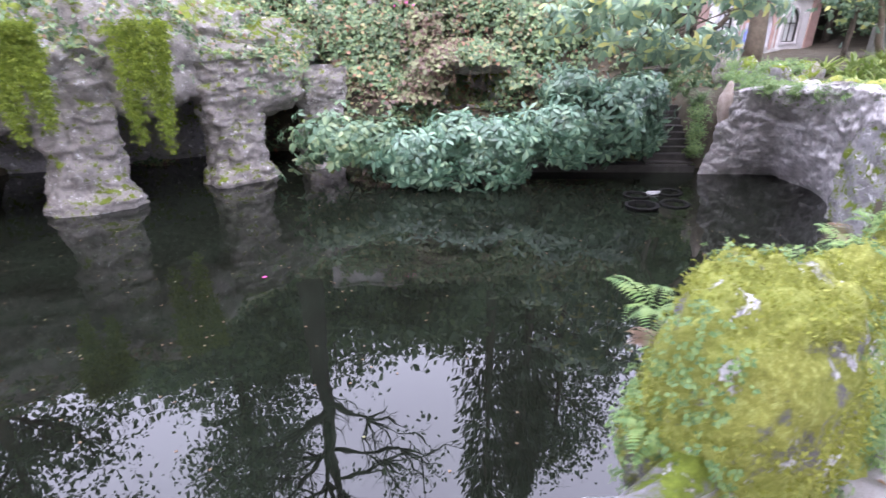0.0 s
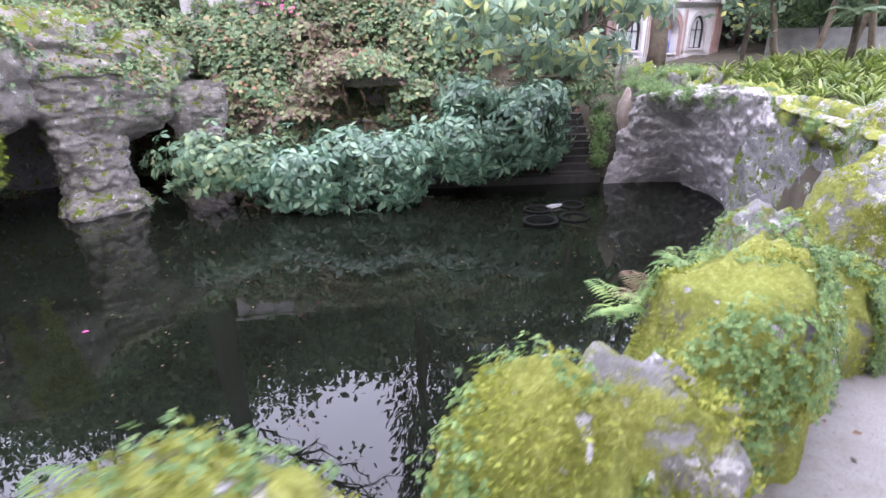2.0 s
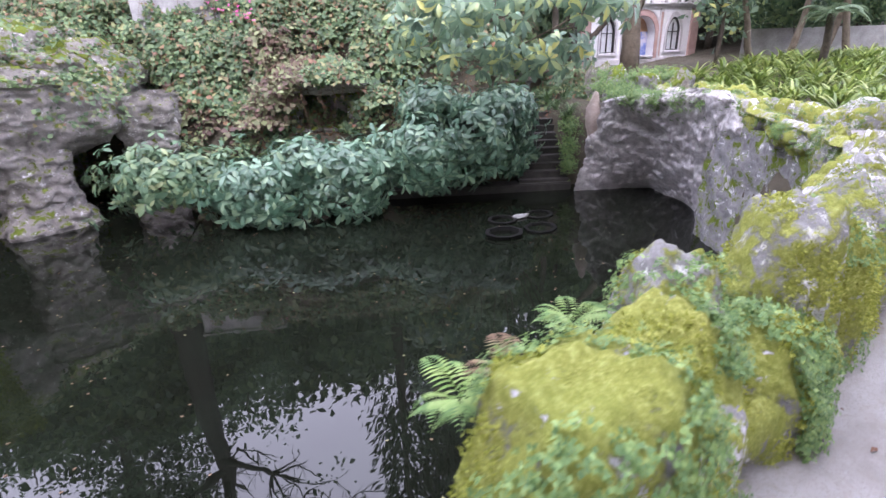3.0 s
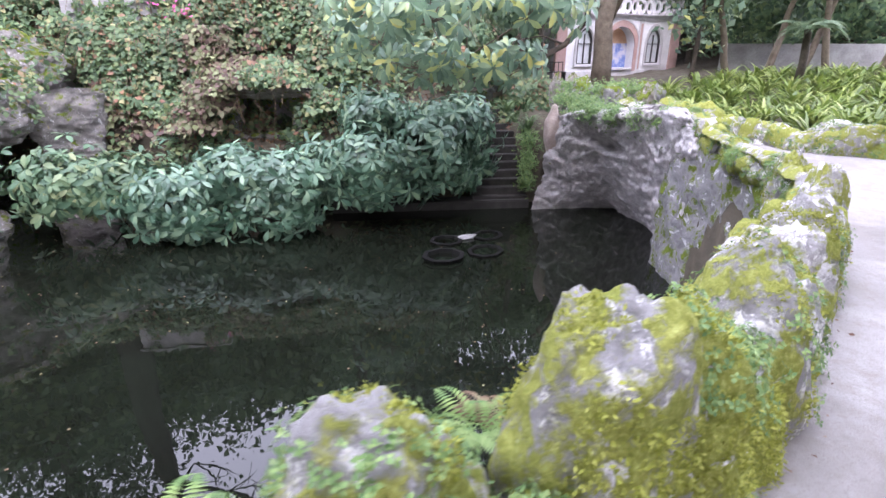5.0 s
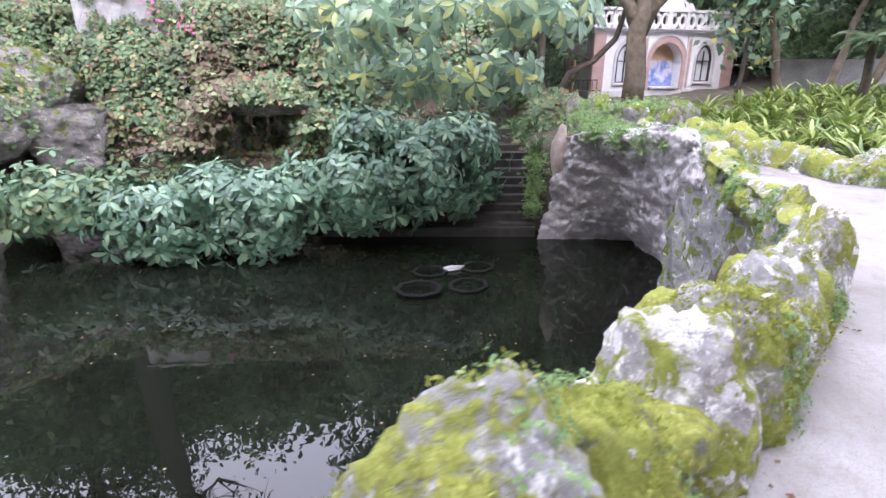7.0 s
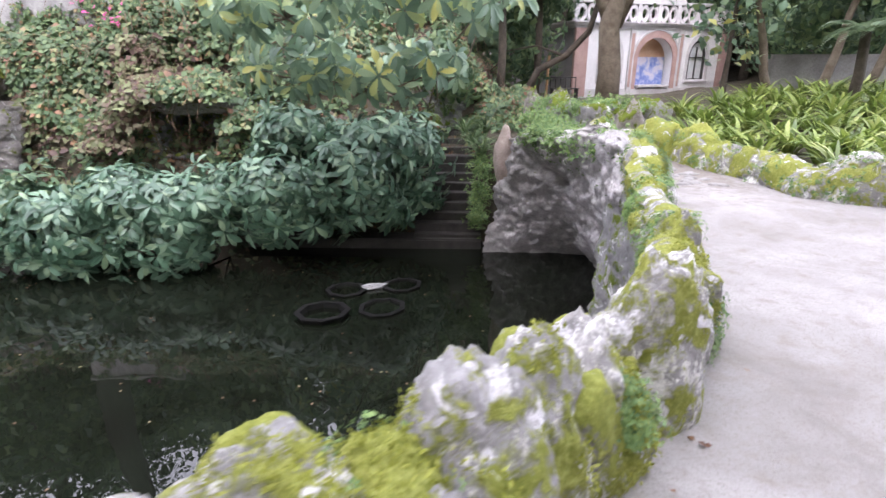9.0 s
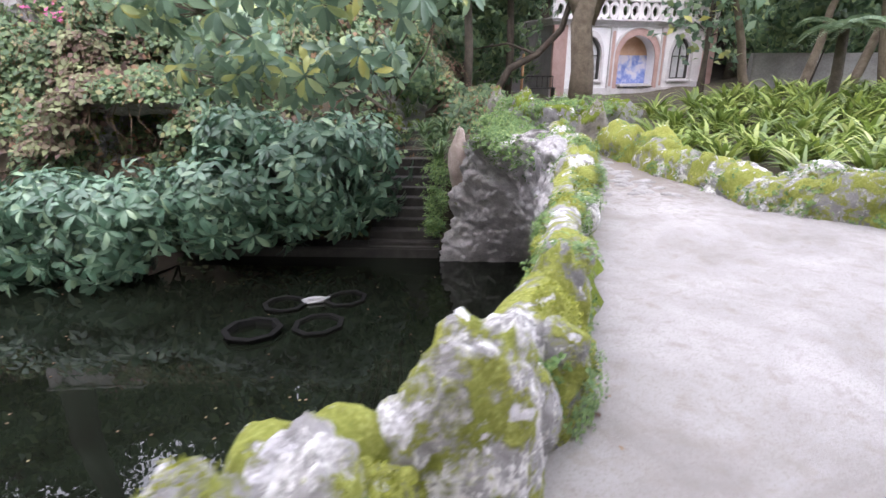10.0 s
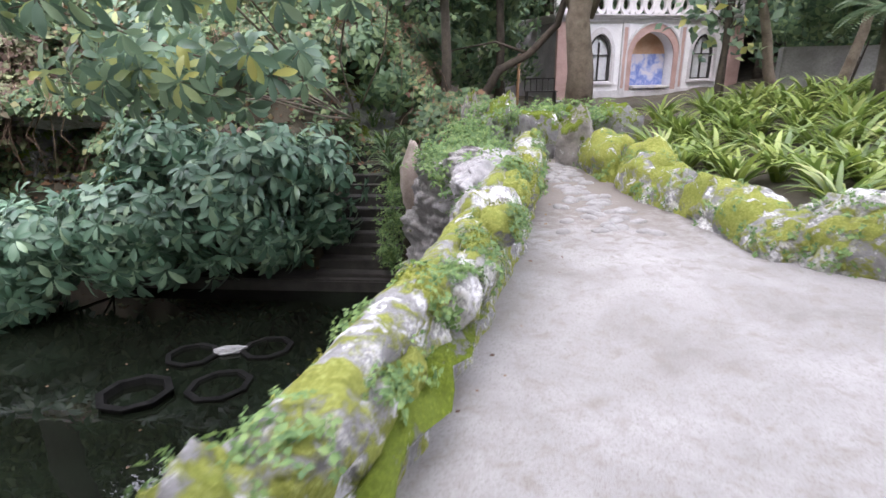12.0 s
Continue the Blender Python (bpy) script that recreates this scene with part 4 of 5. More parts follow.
def arch_wall(bm, x0, x1, z0, z1, y, cx, zb, prof, depth):
    """A wall panel with an arched hole and its reveal, front at y."""
    P = [(cx + px, zb + pz) for px, pz in prof]
    v = lambda x, z, yy=y: bm.verts.new((x, yy, z))
    for (ax, az), (bx, bz) in zip(P, P[1:]):
        if abs(bx - ax) > 1e-6:
            bm.faces.new((v(ax, az), v(bx, bz), v(bx, z1), v(ax, z1)))
        bm.faces.new((v(ax, az), v(ax, az, y + depth), v(bx, bz, y + depth), v(bx, bz)))
    l, r = P[0][0], P[-1][0]
    bm.faces.new((v(x0, z0), v(l, z0), v(l, z1), v(x0, z1)))
    bm.faces.new((v(r, z0), v(x1, z0), v(x1, z1), v(r, z1)))
    if zb > z0:
        bm.faces.new((v(l, z0), v(r, z0), v(r, zb), v(l, zb)))
    return bm


def arch_band(bm, cx, zb, outer, inner, y0, y1):
    """A raised band between two arch outlines of the same number of points."""
    A = [(cx + x, zb + z) for x, z in outer]
    B = [(cx + x, zb + z) for x, z in inner]
    rows = [[bm.verts.new((x, y, z)) for x, z in S] for S, y in ((A, y1), (A, y0), (B, y0), (B, y1))]
    for u, w in zip(rows, rows[1:]):
        for k in range(len(u) - 1):
            bm.faces.new((u[k], w[k], w[k + 1], u[k + 1]))
    return bm


mid = PW / 2
niche = arch_profile(1.8, 2.3)
win = arch_profile(0.92, 1.6, True)
bm = bmesh.new()
arch_wall(bm, 2.55, PW - 2.55, 0, PH, 0.0, mid, 0.0, niche, 0.55)
arch_wall(bm, 0.0, 2.55, 0, PH, 0.0, 1.7, 0.62, win, 0.22)
arch_wall(bm, PW - 2.55, PW, 0, PH, 0.0, PW - 1.7, 0.62, win, 0.22)
part("front_wall", bm, WHITE_WALL, pav)
# sides, roof and back in grey, unlike the white front
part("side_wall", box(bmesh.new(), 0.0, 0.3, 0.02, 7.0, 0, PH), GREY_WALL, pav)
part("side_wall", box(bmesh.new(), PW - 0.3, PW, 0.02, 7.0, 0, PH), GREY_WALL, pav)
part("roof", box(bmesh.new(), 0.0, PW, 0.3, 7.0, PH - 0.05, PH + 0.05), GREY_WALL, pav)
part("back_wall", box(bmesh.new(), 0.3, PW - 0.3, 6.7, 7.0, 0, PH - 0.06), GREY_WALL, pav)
part("plinth", box(bmesh.new(), -0.06, PW + 0.06, -0.06, 0.05, -0.4, 0.28, 0.015), STONE_TRIM, pav)
for x in (0.27, PW - 0.27):
    part("corner_pilaster", box(bmesh.new(), x - 0.3, x + 0.3, -0.08, 0.06, 0.0, PH - 0.02, 0.015), PINK_WALL, pav, "faded pink corner pilaster")
for x in (2.68, PW - 2.68):
    part("pilaster", box(bmesh.new(), x - 0.13, x + 0.13, -0.07, 0.04, 0.0, PH - 0.02, 0.012), STONE_TRIM, pav)
    part("patterned_strip", box(bmesh.new(), x - 0.07, x + 0.07, -0.078, -0.06, 0.35, PH - 0.2), PINK_WALL, pav)
part("niche_surround", arch_band(bmesh.new(), mid, 0.0, arch_profile(2.25, 2.58), niche, -0.05, 0.01), PINK_WALL, pav, "dusty pink band round the niche arch")
part("niche_moulding", arch_band(bmesh.new(), mid, 0.0, arch_profile(2.36, 2.64), arch_profile(2.25, 2.58), -0.085, 0.01), STONE_TRIM, pav)
bm = box(bmesh.new(), mid - 0.9, mid + 0.9, 0.5, 0.6, 0.0, 1.55)
part("tile_panel", bm, TILES, pav, "blue and white painted tile picture")
part("niche_back", box(bmesh.new(), mid - 0.9, mid + 0.9, 0.5, 0.62, 1.55, 2.5), OCHRE, pav, "ochre plaster half dome")
bm = box(bmesh.new(), mid - 0.8, mid + 0.8, -0.15, 0.5, 0.32, 0.42, 0.02)
box(bm, mid - 0.7, mid - 0.5, 0.0, 0.4, 0.0, 0.32)
box(bm, mid + 0.5, mid + 0.7, 0.0, 0.4, 0.0, 0.32)
part("bench", bm, STONE_TRIM, pav, "pale stone niche bench")
for cx in (1.7, PW - 1.7):
    w = part("window", arch_band(bmesh.new(), cx, 0.62, win, arch_profile(0.76, 1.5, True), 0.02, 0.12), IRON, pav, "tall pointed window with a dark frame")
    bm = bmesh.new()
    prof = [(cx + x, 0.62 + z) for x, z in arch_profile(0.8, 1.52, True)]
    bm.faces.new([bm.verts.new((x, 0.11, z)) for x, z in prof])
    part("pane", bm, GLASS_WHITE, w, "whitened glass")
    bm = box(bmesh.new(), cx - 0.02, cx + 0.02, 0.05, 0.105, 0.64, 1.95)
    box(bm, cx - 0.4, cx + 0.4, 0.05, 0.1, 1.5, 1.54)
    box(bm, cx - 0.42, cx + 0.42, 0.05, 0.1, 0.62, 0.66)
    part("glazing_bar", bm, IRON, w)
    part("window_surround", arch_band(bmesh.new(), cx, 0.55, arch_profile(1.22, 1.9, True), arch_profile(0.98, 1.69, True), -0.045, 0.01), STONE_TRIM, pav)
    part("window_sill", box(bmesh.new(), cx - 0.62, cx + 0.62, -0.1, 0.1, 0.5, 0.58, 0.01), STONE_TRIM, pav)
for z0, z1, o in ((PH - 0.02, PH + 0.08, 0.1), (PH + 0.08, PH + 0.16, 0.18), (PH + 0.16, PH + 0.22, 0.24)):
    bm = box(bmesh.new(), -o, PW + o, -o, 0.3, z0, z1, 0.012)
    box(bm, -o, 0.3, 0.3, 7.0, z0, z1, 0.012)
    part("cornice", bm, STONE_TRIM, pav)
for k in range(9):
    part("baluster_post", box(bmesh.new(), k * PW / 8 - 0.09, k * PW / 8 + 0.09, 0.02, 0.2, PH + 0.22, PH + 0.95, 0.01), STONE_TRIM, pav)
bm = box(bmesh.new(), -0.1, PW + 0.1, 0.0, 0.22, PH + 0.9, PH + 1.02, 0.012)
part("top_rail", bm, STONE_TRIM, pav)
for k in range(8):
    for q in (0.27, 0.73):
        bm = bmesh.new()
        c = ((k + q) * PW / 8, 0.11, PH + 0.56)
        ring = []
        for ro, yy in ((0.22, 0.05), (0.22, 0.17), (0.13, 0.17), (0.13, 0.05)):
            ring.append([bm.verts.new((c[0] + ro * math.cos(t), yy, c[2] + 1.5 * ro * math.sin(t))) for t in [j * math.pi / 8 for j in range(16)]])
        for u, w in zip(ring, ring[1:] + ring[:1]):
            for j in range(16):
                bm.faces.new((u[j], u[(j + 1) % 16], w[(j + 1) % 16], w[j]))
        part("pierced_ring", bm, STONE_TRIM, pav)
bm = bmesh.new()
crest = [(-1.3, 0), (-1.1, 0.25), (-0.75, 0.3), (-0.5, 0.6), (-0.2, 0.7), (0, 0.85), (0.2, 0.7), (0.5, 0.6), (0.75, 0.3), (1.1, 0.25), (1.3, 0)]
f0 = bm.faces.new([bm.verts.new((mid + x, 0.02, PH + 1.02 + z)) for x, z in crest])
ex = bmesh.ops.extrude_face_region(bm, geom=[f0])
bmesh.ops.translate(bm, verts=[v for v in ex["geom"] if isinstance(v, bmesh.types.BMVert)], vec=(0, 0.18, 0))
part("crest", bm, STONE_TRIM, pav, "carved scroll crest")

# ---- pale house glimpsed above the bank ----
hut = thing("white_wall", pose(-3.1, 19.75, 2.75, 0, 0, 4), "whitewashed garden wall above the bank", "wall")
part("wall", box(bmesh.new(), -1.7, 1.2, 0, 0.35, -0.6, 0.95, 0.02), OLD_WHITE, hut)
part("coping", box(bmesh.new(), -1.8, 1.3, -0.06, 0.41, 0.95, 1.04, 0.02), OLD_WHITE, hut)

# rear wall behind the bed
rear = thing("rear_wall", pose(16.5, 23.2, 0.6, 0, 0, -6), "pale garden wall behind the planted bed", "wall", kind="structure")
part("wall", box(bmesh.new(), 1.0, 22, 0, 0.4, -0.6, 1.45, 0.03), PALE_WALL, rear)

# ---- woods ----
rr = random.Random(11)
woods = []
for i in range(60):
    woods.append((rr.uniform(-26, 34), rr.uniform(33, 48), rr.uniform(10, 15.5)))
for i in range(14):
    woods.append((rr.uniform(17, 34), rr.uniform(28, 34), rr.uniform(6, 10)))
for i in range(12):
    woods.append((rr.uniform(-26, 5), rr.uniform(25, 33), rr.uniform(6.5, 10.5)))
for i, (x, y, h) in enumerate(woods):
    tree(x, y, h, 0.014 * h + 0.05, h * 0.3, 3600, 0.46, WOOD_LEAF, "evergreen woodland tree with a dark leafy crown", BARK_DARK, rr.uniform(-0.06, 0.06), 0.2, seed=i + 20)
tree(-7.3, 23.0, 19, 0.62, 8.0, 900, 0.3, WOOD_LEAF, "tall forked tree with bare winter branches", BARK_SHADED, 0.04, 0.52, True, 5, 11)
tree(7.3, 29.0, 21, 0.35, 4.5, 9000, 0.3, WOOD_LEAF, "tall evergreen tree with an airy crown", BARK_DARK, 0.02, 0.4, True, 9, 10)
tree(-13, 25, 20, 0.4, 4.5, 9000, 0.3, WOOD_LEAF, "tall evergreen tree with an airy crown", BARK_DARK, 0.03, 0.4, True, 6, 10)
tree(-20, 18, 19, 0.4, 4.5, 9000, 0.3, WOOD_LEAF, "tall evergreen tree with an airy crown", BARK_DARK, 0.0, 0.4, True, 8, 10)
for i, (x, y, h) in enumerate([(2.4, 25.0, 24), (4.8, 26.5, 22), (6.2, 31, 24)]):
    root = thing("conifer", pose(x, y, float(ground_z(x, y)) - 0.2), "tall dark feathery conifer behind the bank", "tree", "conifers")
    part("trunk", tube(bmesh.new(), [(0, 0, 0), (0.1, 0, h * 0.5), (0.05, 0, h)], 0.34, 0.05, 10), BARK_DARK, root)
    n = 2600
    u = rng.random(n) ** 0.8
    r = (1 - u) ** 0.6 * 2.1 * rng.random(n) ** 0.5 * (0.7 + 0.5 * np.sin(u * 40) ** 2)
    t = rng.uniform(0, 6.283, n)
    P = np.stack([r * np.cos(t), r * np.sin(t), h * (0.28 + 0.72 * u)], 1)
    D = np.stack([np.cos(t) * 0.6, np.sin(t) * 0.6, np.full(n, 0.9)], 1) + rng.normal(size=(n, 3)) * 0.25
    leaves("crown", P, D, rng.normal(size=(n, 3)), rng.uniform(0.4, 0.9, n), 0.09, CONIFER, root)

# unseen trees added behind and beside the walk to hold back sky light
rr = random.Random(23)
for i in range(22):
    a = rr.uniform(-1.3, 0.12)
    d = rr.uniform(11, 22)
    x, y, h = 6 + d * math.cos(a) * 1.1, 2 + d * math.sin(a), rr.uniform(12, 19)
    tree(x, y, h, 0.016 * h, h * 0.36, 2600, 0.45, WOOD_LEAF, "unseen tall tree added to shade the path", BARK_DARK, rr.uniform(-0.05, 0.05), 0.3, seed=i + 300)

# unseen tall trees added behind the walk; crowns over it block sky light
for i, (x, y, h) in enumerate([(-5.5, -9.0, 18), (1.5, -9.0, 17), (9.5, -6.5, 18), (19.5, 5.5, 17), (-12, -8.0, 18)]):
    tree(x, y, h, 0.3, 7.5, 9000, 0.48, WOOD_LEAF, "unseen tall tree whose crown is added to block sky over the path", BARK_DARK, -0.08, 0.48, seed=i + 500, limbs=11)

# ---- undergrowth behind the house and beds ----
UNDER = [
    ((8.8, 23.5, 0.6), [(8.4, 23.2, 2.0, 1.8, 1.2, 1.6), (9.2, 23.8, 3.8, 1.8, 1.2, 1.5)], 420),
    ((6.4, 22.5, 2.4), [(6.0, 22.2, 3.6, 1.8, 1.2, 1.5), (7.0, 22.6, 5.0, 1.6, 1.2, 1.2)], 420),
    ((6.3, 20.6, 1.6), [(5.7, 20.2, 2.4, 1.0, 0.6, 0.8), (6.75, 19.35, 1.95, 0.6, 0.35, 0.6), (7.35, 19.35, 1.25, 0.55, 0.3, 0.5)], 330),
    ((10.2, 26.5, 0.6), [(9.8, 26.0, 2.2, 1.4, 1.2, 1.8), (10.2, 26.5, 4.6, 1.8, 1.3, 1.6)], 380),
    ((3.5, 22.5, 3.0), [(3.2, 22.4, 4.2, 1.8, 1.2, 1.5), (4.4, 22.2, 5.2, 1.5, 1.2, 1.2)], 380),
    ((20.2, 26.5, 0.9), [(20.0, 26.3, 2.6, 1.6, 1.2, 1.5), (20.4, 26.6, 4.4, 1.7, 1.2, 1.4)], 380),
    ((19.0, 22.6, 0.9), [(18.8, 22.4, 2.8, 1.4, 0.8, 0.9), (19.6, 22.6, 4.2, 1.5, 1.0, 1.2)], 300),
    ((22.5, 25.4, 0.9), [(22.2, 25.2, 3.0, 1.9, 1.2, 1.5), (23.2, 25.6, 4.8, 1.9, 1.2, 1.4)], 420),
    ((25.5, 24.6, 0.9), [(25.4, 24.4, 3.0, 2.0, 1.2, 1.6), (26.0, 24.8, 5.0, 1.9, 1.2, 1.4)], 420),
    ((29.0, 23.6, 0.9), [(28.4, 23.6, 3.0, 2.2, 1.2, 1.8), (29.0, 24.0, 5.2, 2.2, 1.2, 1.6)], 420),
]
for base, lobes, n in UNDER:
    shrub("evergreen_shrub", base, lobes, n, 8, 0.26, 0.06, WOOD_LEAF, "dark evergreen shrub in the shade of the woods", "shrub", "undergrowth round the pavilion", fill=0.3)

# mossy terrace wall left of the steps
tw = [(8.1, 19.6, 0.0, 1.15, 0.1), (6.0, 18.9, 0.0, 1.3, 0.1), (3.8, 18.5, 0.0, 1.25, 0.1), (2.2, 18.3, 0.0, 1.0, 0.1)]
rock_wall("terrace_wall", resample(tw, 0.12), MOSS_WALL, "mossy low stone terrace wall above the steps", 0.1, 0.7, nz=20)


# ---- small growth on the stones ----
def surf(ob, n, low=0.15):
    """Points and normals spread over the upward faces of a stone."""
    me = ob.data
    k = len(me.polygons)
    a, nz, ct = np.empty(k), np.empty(k * 3), np.empty(k * 3)
    me.polygons.foreach_get("area", a)
    me.polygons.foreach_get("normal", nz)
    me.polygons.foreach_get("center", ct)
    nz, ct = nz.reshape(-1, 3), ct.reshape(-1, 3)
    w = a * (nz[:, 2] > low)
    i = rng.choice(k, n, p=w / w.sum())
    m = np.array(ob.matrix_basis)
    P = ct[i] + rng.normal(size=(n, 3)) * 0.012
    return P @ m[:3, :3].T + m[:3, 3], nz[i] @ m[:3, :3].T


def frond(L, n, mat_parent, base, d, mat, lift=0.9):
    """One arching fern frond with paired leaflets."""
    d = unit(np.array(d))
    P, E, U, S = [], [], [], []
    side = unit(np.cross(d, (0, 0, 1.0)))
    for k in range(n):
        u = (k + 1) / n
        p = base + d * L * u * 0.8 + np.array([0, 0, L * (lift * u - 0.85 * u * u)])
        for sgn in (-1, 1):
            P.append(p)
            E.append(side * sgn + d * 0.45 + np.array([0, 0, -0.1]))
            U.append((0, 0, 1.0))
            S.append(L * 0.26 * math.sin(math.pi * min(1, 0.12 + u * 0.9)) + 0.01)
    return P, E, U, S


def fern(x, y, z, L, nf, mat, label, aim=None, group="ferns on the stones"):
    root = thing("fern", pose(x, y, z), label, "fern", group)
    for k in range(nf):
        a = (aim + rng.uniform(-1.1, 1.1)) if aim is not None else 6.283 * k / nf + rng.uniform(-0.3, 0.3)
        P, E, U, S = frond(0.8 * L * rng.uniform(0.75, 1.15), 15, None, np.zeros(3), (math.cos(a), math.sin(a), 0), mat, rng.uniform(0.7, 1.2))
        S = np.array(S)
        leaves("frond", np.array(P), np.array(E), np.array(U), S, S * 0.085 + 0.0015, mat, root)


water_side = math.atan2(0.78, -0.62)
for x, y, z, L, nf, dry in [(1.05, 1.75, 1.0, 0.32, 7, 0), (1.2, 1.85, 0.7, 0.3, 6, 1), (0.95, 1.35, 0.7, 0.34, 6, 0), (2.2, 2.45, 0.7, 0.3, 6, 1), (2.75, 2.95, 0.8, 0.32, 8, 0), (3.0, 3.2, 0.7, 0.34, 7, 1), (3.35, 3.5, 0.75, 0.34, 8, 0), (4.22, 3.92, 0.65, 0.30, 9, 0), (4.3, 4.0, 0.6, 0.28, 6, 1),
                              (5.55, 4.9, 0.5, 0.24, 6, 0), (3.45, 2.75, 0.65, 0.3, 6, 0)]:
    fern(x + 0.14, y + 0.08, z + 0.12, L, nf, FERN_DRY if dry else FERN, "withered brown fern among the stones" if dry else "fresh green fern growing between the stones", water_side if dry else None)
for x, y, z in [(-8.6, 12.3, 1.6), (-7.4, 13.5, 1.8), (-9.6, 12.0, 1.9), (-6.2, 14.9, 1.4)]:
    fern(x, y, z, 0.7, 8, FERN, "green fern on the grotto rock", None, "ferns on the grotto")

stones = [o for o in parapet.children if o.name.startswith("stone")]
P, N = [], []
for i, o in enumerate(stones[4:60]):
    k = 9000 if i < 12 else 4500 if i < 24 else 700
    if o.data.materials[0] == MOSS_LIGHT:
        continue
    p, n = surf(o, k, 0.0)
    q = np.array([noise.noise(Vector(v * 3.1)) for v in p])
    p, n = p[q > (-0.08 if o.data.materials[0] == MOSS_HEAVY else 0.16)], n[q > (-0.08 if o.data.materials[0] == MOSS_HEAVY else 0.16)]
    P.append(p)
    N.append(n)
P, N = np.concatenate(P), np.concatenate(N)
s = rng.uniform(0.6, 1.4, len(P))
MOSS_TUFT = leaf_mat("moss_tuft", [(0.0, (0.20, 0.22, 0.04)), (0.5, (0.38, 0.41, 0.085)), (1.0, (0.60, 0.62, 0.18))], 0.9, 0.4, 0.1)
tagged(leaves("moss", P, N + rng.normal(size=P.shape) * 0.6, rng.normal(size=P.shape), 0.022 * s, 0.005 * s, MOSS_TUFT), "soft yellow-green moss pelt on the parapet stones", "moss", kind="stuff")

# creeping herbs in patches
herb_bits = []
for j, (i, n) in enumerate([(4, 450), (5, 500), (6, 300), (8, 900), (9, 1500), (10, 400), (11, 1500), (12, 900), (14, 400), (15, 700), (16, 220), (17, 400), (20, 300), (24, 900), (26, 500), (27, 250)] + [(q, 260) for q in range(28, 60, 3)]):
    p, n_ = surf(stones[i], n * 4, -0.2)
    q = np.array([noise.noise(Vector(v * 2.3 + np.array([5.0, j, 0]))) for v in p])
    p, n_ = p[q > 0.1][:2 * n], n_[q > 0.1][:2 * n]
    if len(p) < 10:
        continue
    C, E, U = whorls(p + n_ * rng.uniform(0.01, 0.06, (len(p), 1)), n_ + np.array([0, 0, 0.5]), 4, 0.75, 0.02)
    s = rng.uniform(0.6, 1.3, len(C))
    herb_bits.append((C, E, U, 0.021 * s))

# hanging yellow-green foliage on the grotto
for x, y, z0, z1, w in [(-7.05, 12.75, 2.3, -0.8, 0.62), (-8.6, 10.75, 2.3, -0.1, 0.55)]:
    root = thing("hanging_plant", pose(x, y, z0), "bright yellow-green trailing plant hanging from the grotto", "trailing plant", "trailing plants")
    n = 2600
    a = rng.uniform(-1, 1, n)
    u = rng.random(n)
    reach = 0.72 + 0.28 * np.sin(a * 5.0 + x) - 0.2 * np.abs(a) ** 3
    P = np.stack([a * w * 0.77 * (1 - 0.15 * u), a * w * 0.64 * (1 - 0.2 * u), -u * (z0 - z1) * reach], 1) + rng.normal(size=(n, 3)) * 0.06
    C, E, U = whorls(P, np.array([0.3, -0.8, -0.3]) + rng.normal(size=(n, 3)) * 0.3, 4, 0.7, 0.05)
    s = rng.uniform(0.5, 1.4, len(C))
    strand = np.tile(np.clip(((a + 1) * 3.5).astype(int), 0, 6), 4)
    for k in range(7):
        m = strand == k
        leaves("strand", C[m], (E + np.array([0, 0, -0.7]))[m], U[m], 0.09 * s[m], 0.014 * s[m], HANG, root)

# fine growth over the far parapet and the bed edging
for k, (o, n) in enumerate([(q, 130) for q in stones[24:]] + [(q, 260) for q in bed_edge.children if q.location.y > 10] + [(q, 4500) for q in parapet.children if q.name.startswith("inner_face")] + [(q, 14000) for q in parapet.children if q.name.startswith("wall_core")]):
    p, n_ = surf(o, n, -0.1 if n < 9000 else -2.0)
    q = np.array([noise.noise(Vector(v * 2.1 + np.array([3.0, 1.0, 7.0]))) for v in p])
    ok = (q > 0.0) & (p[:, 1] > 7.5)
    if ok.sum() < 8:
        continue
    p, n_ = p[ok], n_[ok]
    C, E, U = whorls(p + n_ * rng.uniform(0.0, 0.04, (len(p), 1)), n_ + np.array([0, 0, 0.4]), 4, 0.75, 0.02)
    s = rng.uniform(0.5, 1.5, len(C))
    herb_bits.append((C, E, U, 0.03 * s))
p, n_ = surf(rock_face, 9000, 0.45)
q = np.array([noise.noise(Vector(v * 1.7 + np.array([1.0, 4.0, 2.0]))) for v in p])
ok = (q > -0.12) & (p[:, 2] > 0.1)
C, E, U = whorls(p[ok] + n_[ok] * rng.uniform(0.0, 0.08, (ok.sum(), 1)), n_[ok] + np.array([0, 0, 0.4]), 4, 0.75, 0.03)
herb_bits.append((C, E, U, 0.05 * rng.uniform(0.5, 1.5, len(C))))
C, E, U, S = [np.concatenate(v) for v in zip(*herb_bits)]
tagged(leaves("creeping_herb", C, E, U, S, S * 0.37, HERB), "small-leaved creeping herbs over the parapet stones", "herbs", kind="stuff")

# trailing growth over the grotto vault
for o in [q for q in grotto.children if q.name.startswith("vault")]:
    p, n_ = surf(o, 700, 0.25)
    C, E, U = whorls(p + n_ * rng.uniform(0.03, 0.3, (len(p), 1)), n_ + rng.normal(size=p.shape) * 0.4, 3, 0.8, 0.1)
    s = rng.uniform(0.6, 1.3, len(C))
    tagged(leaves("ivy_patch", C, E, U, 0.14 * s, 0.05 * s, BRAMBLE), "ivy and bramble trailing over the grotto roof", "ivy", "ivy on the grotto")

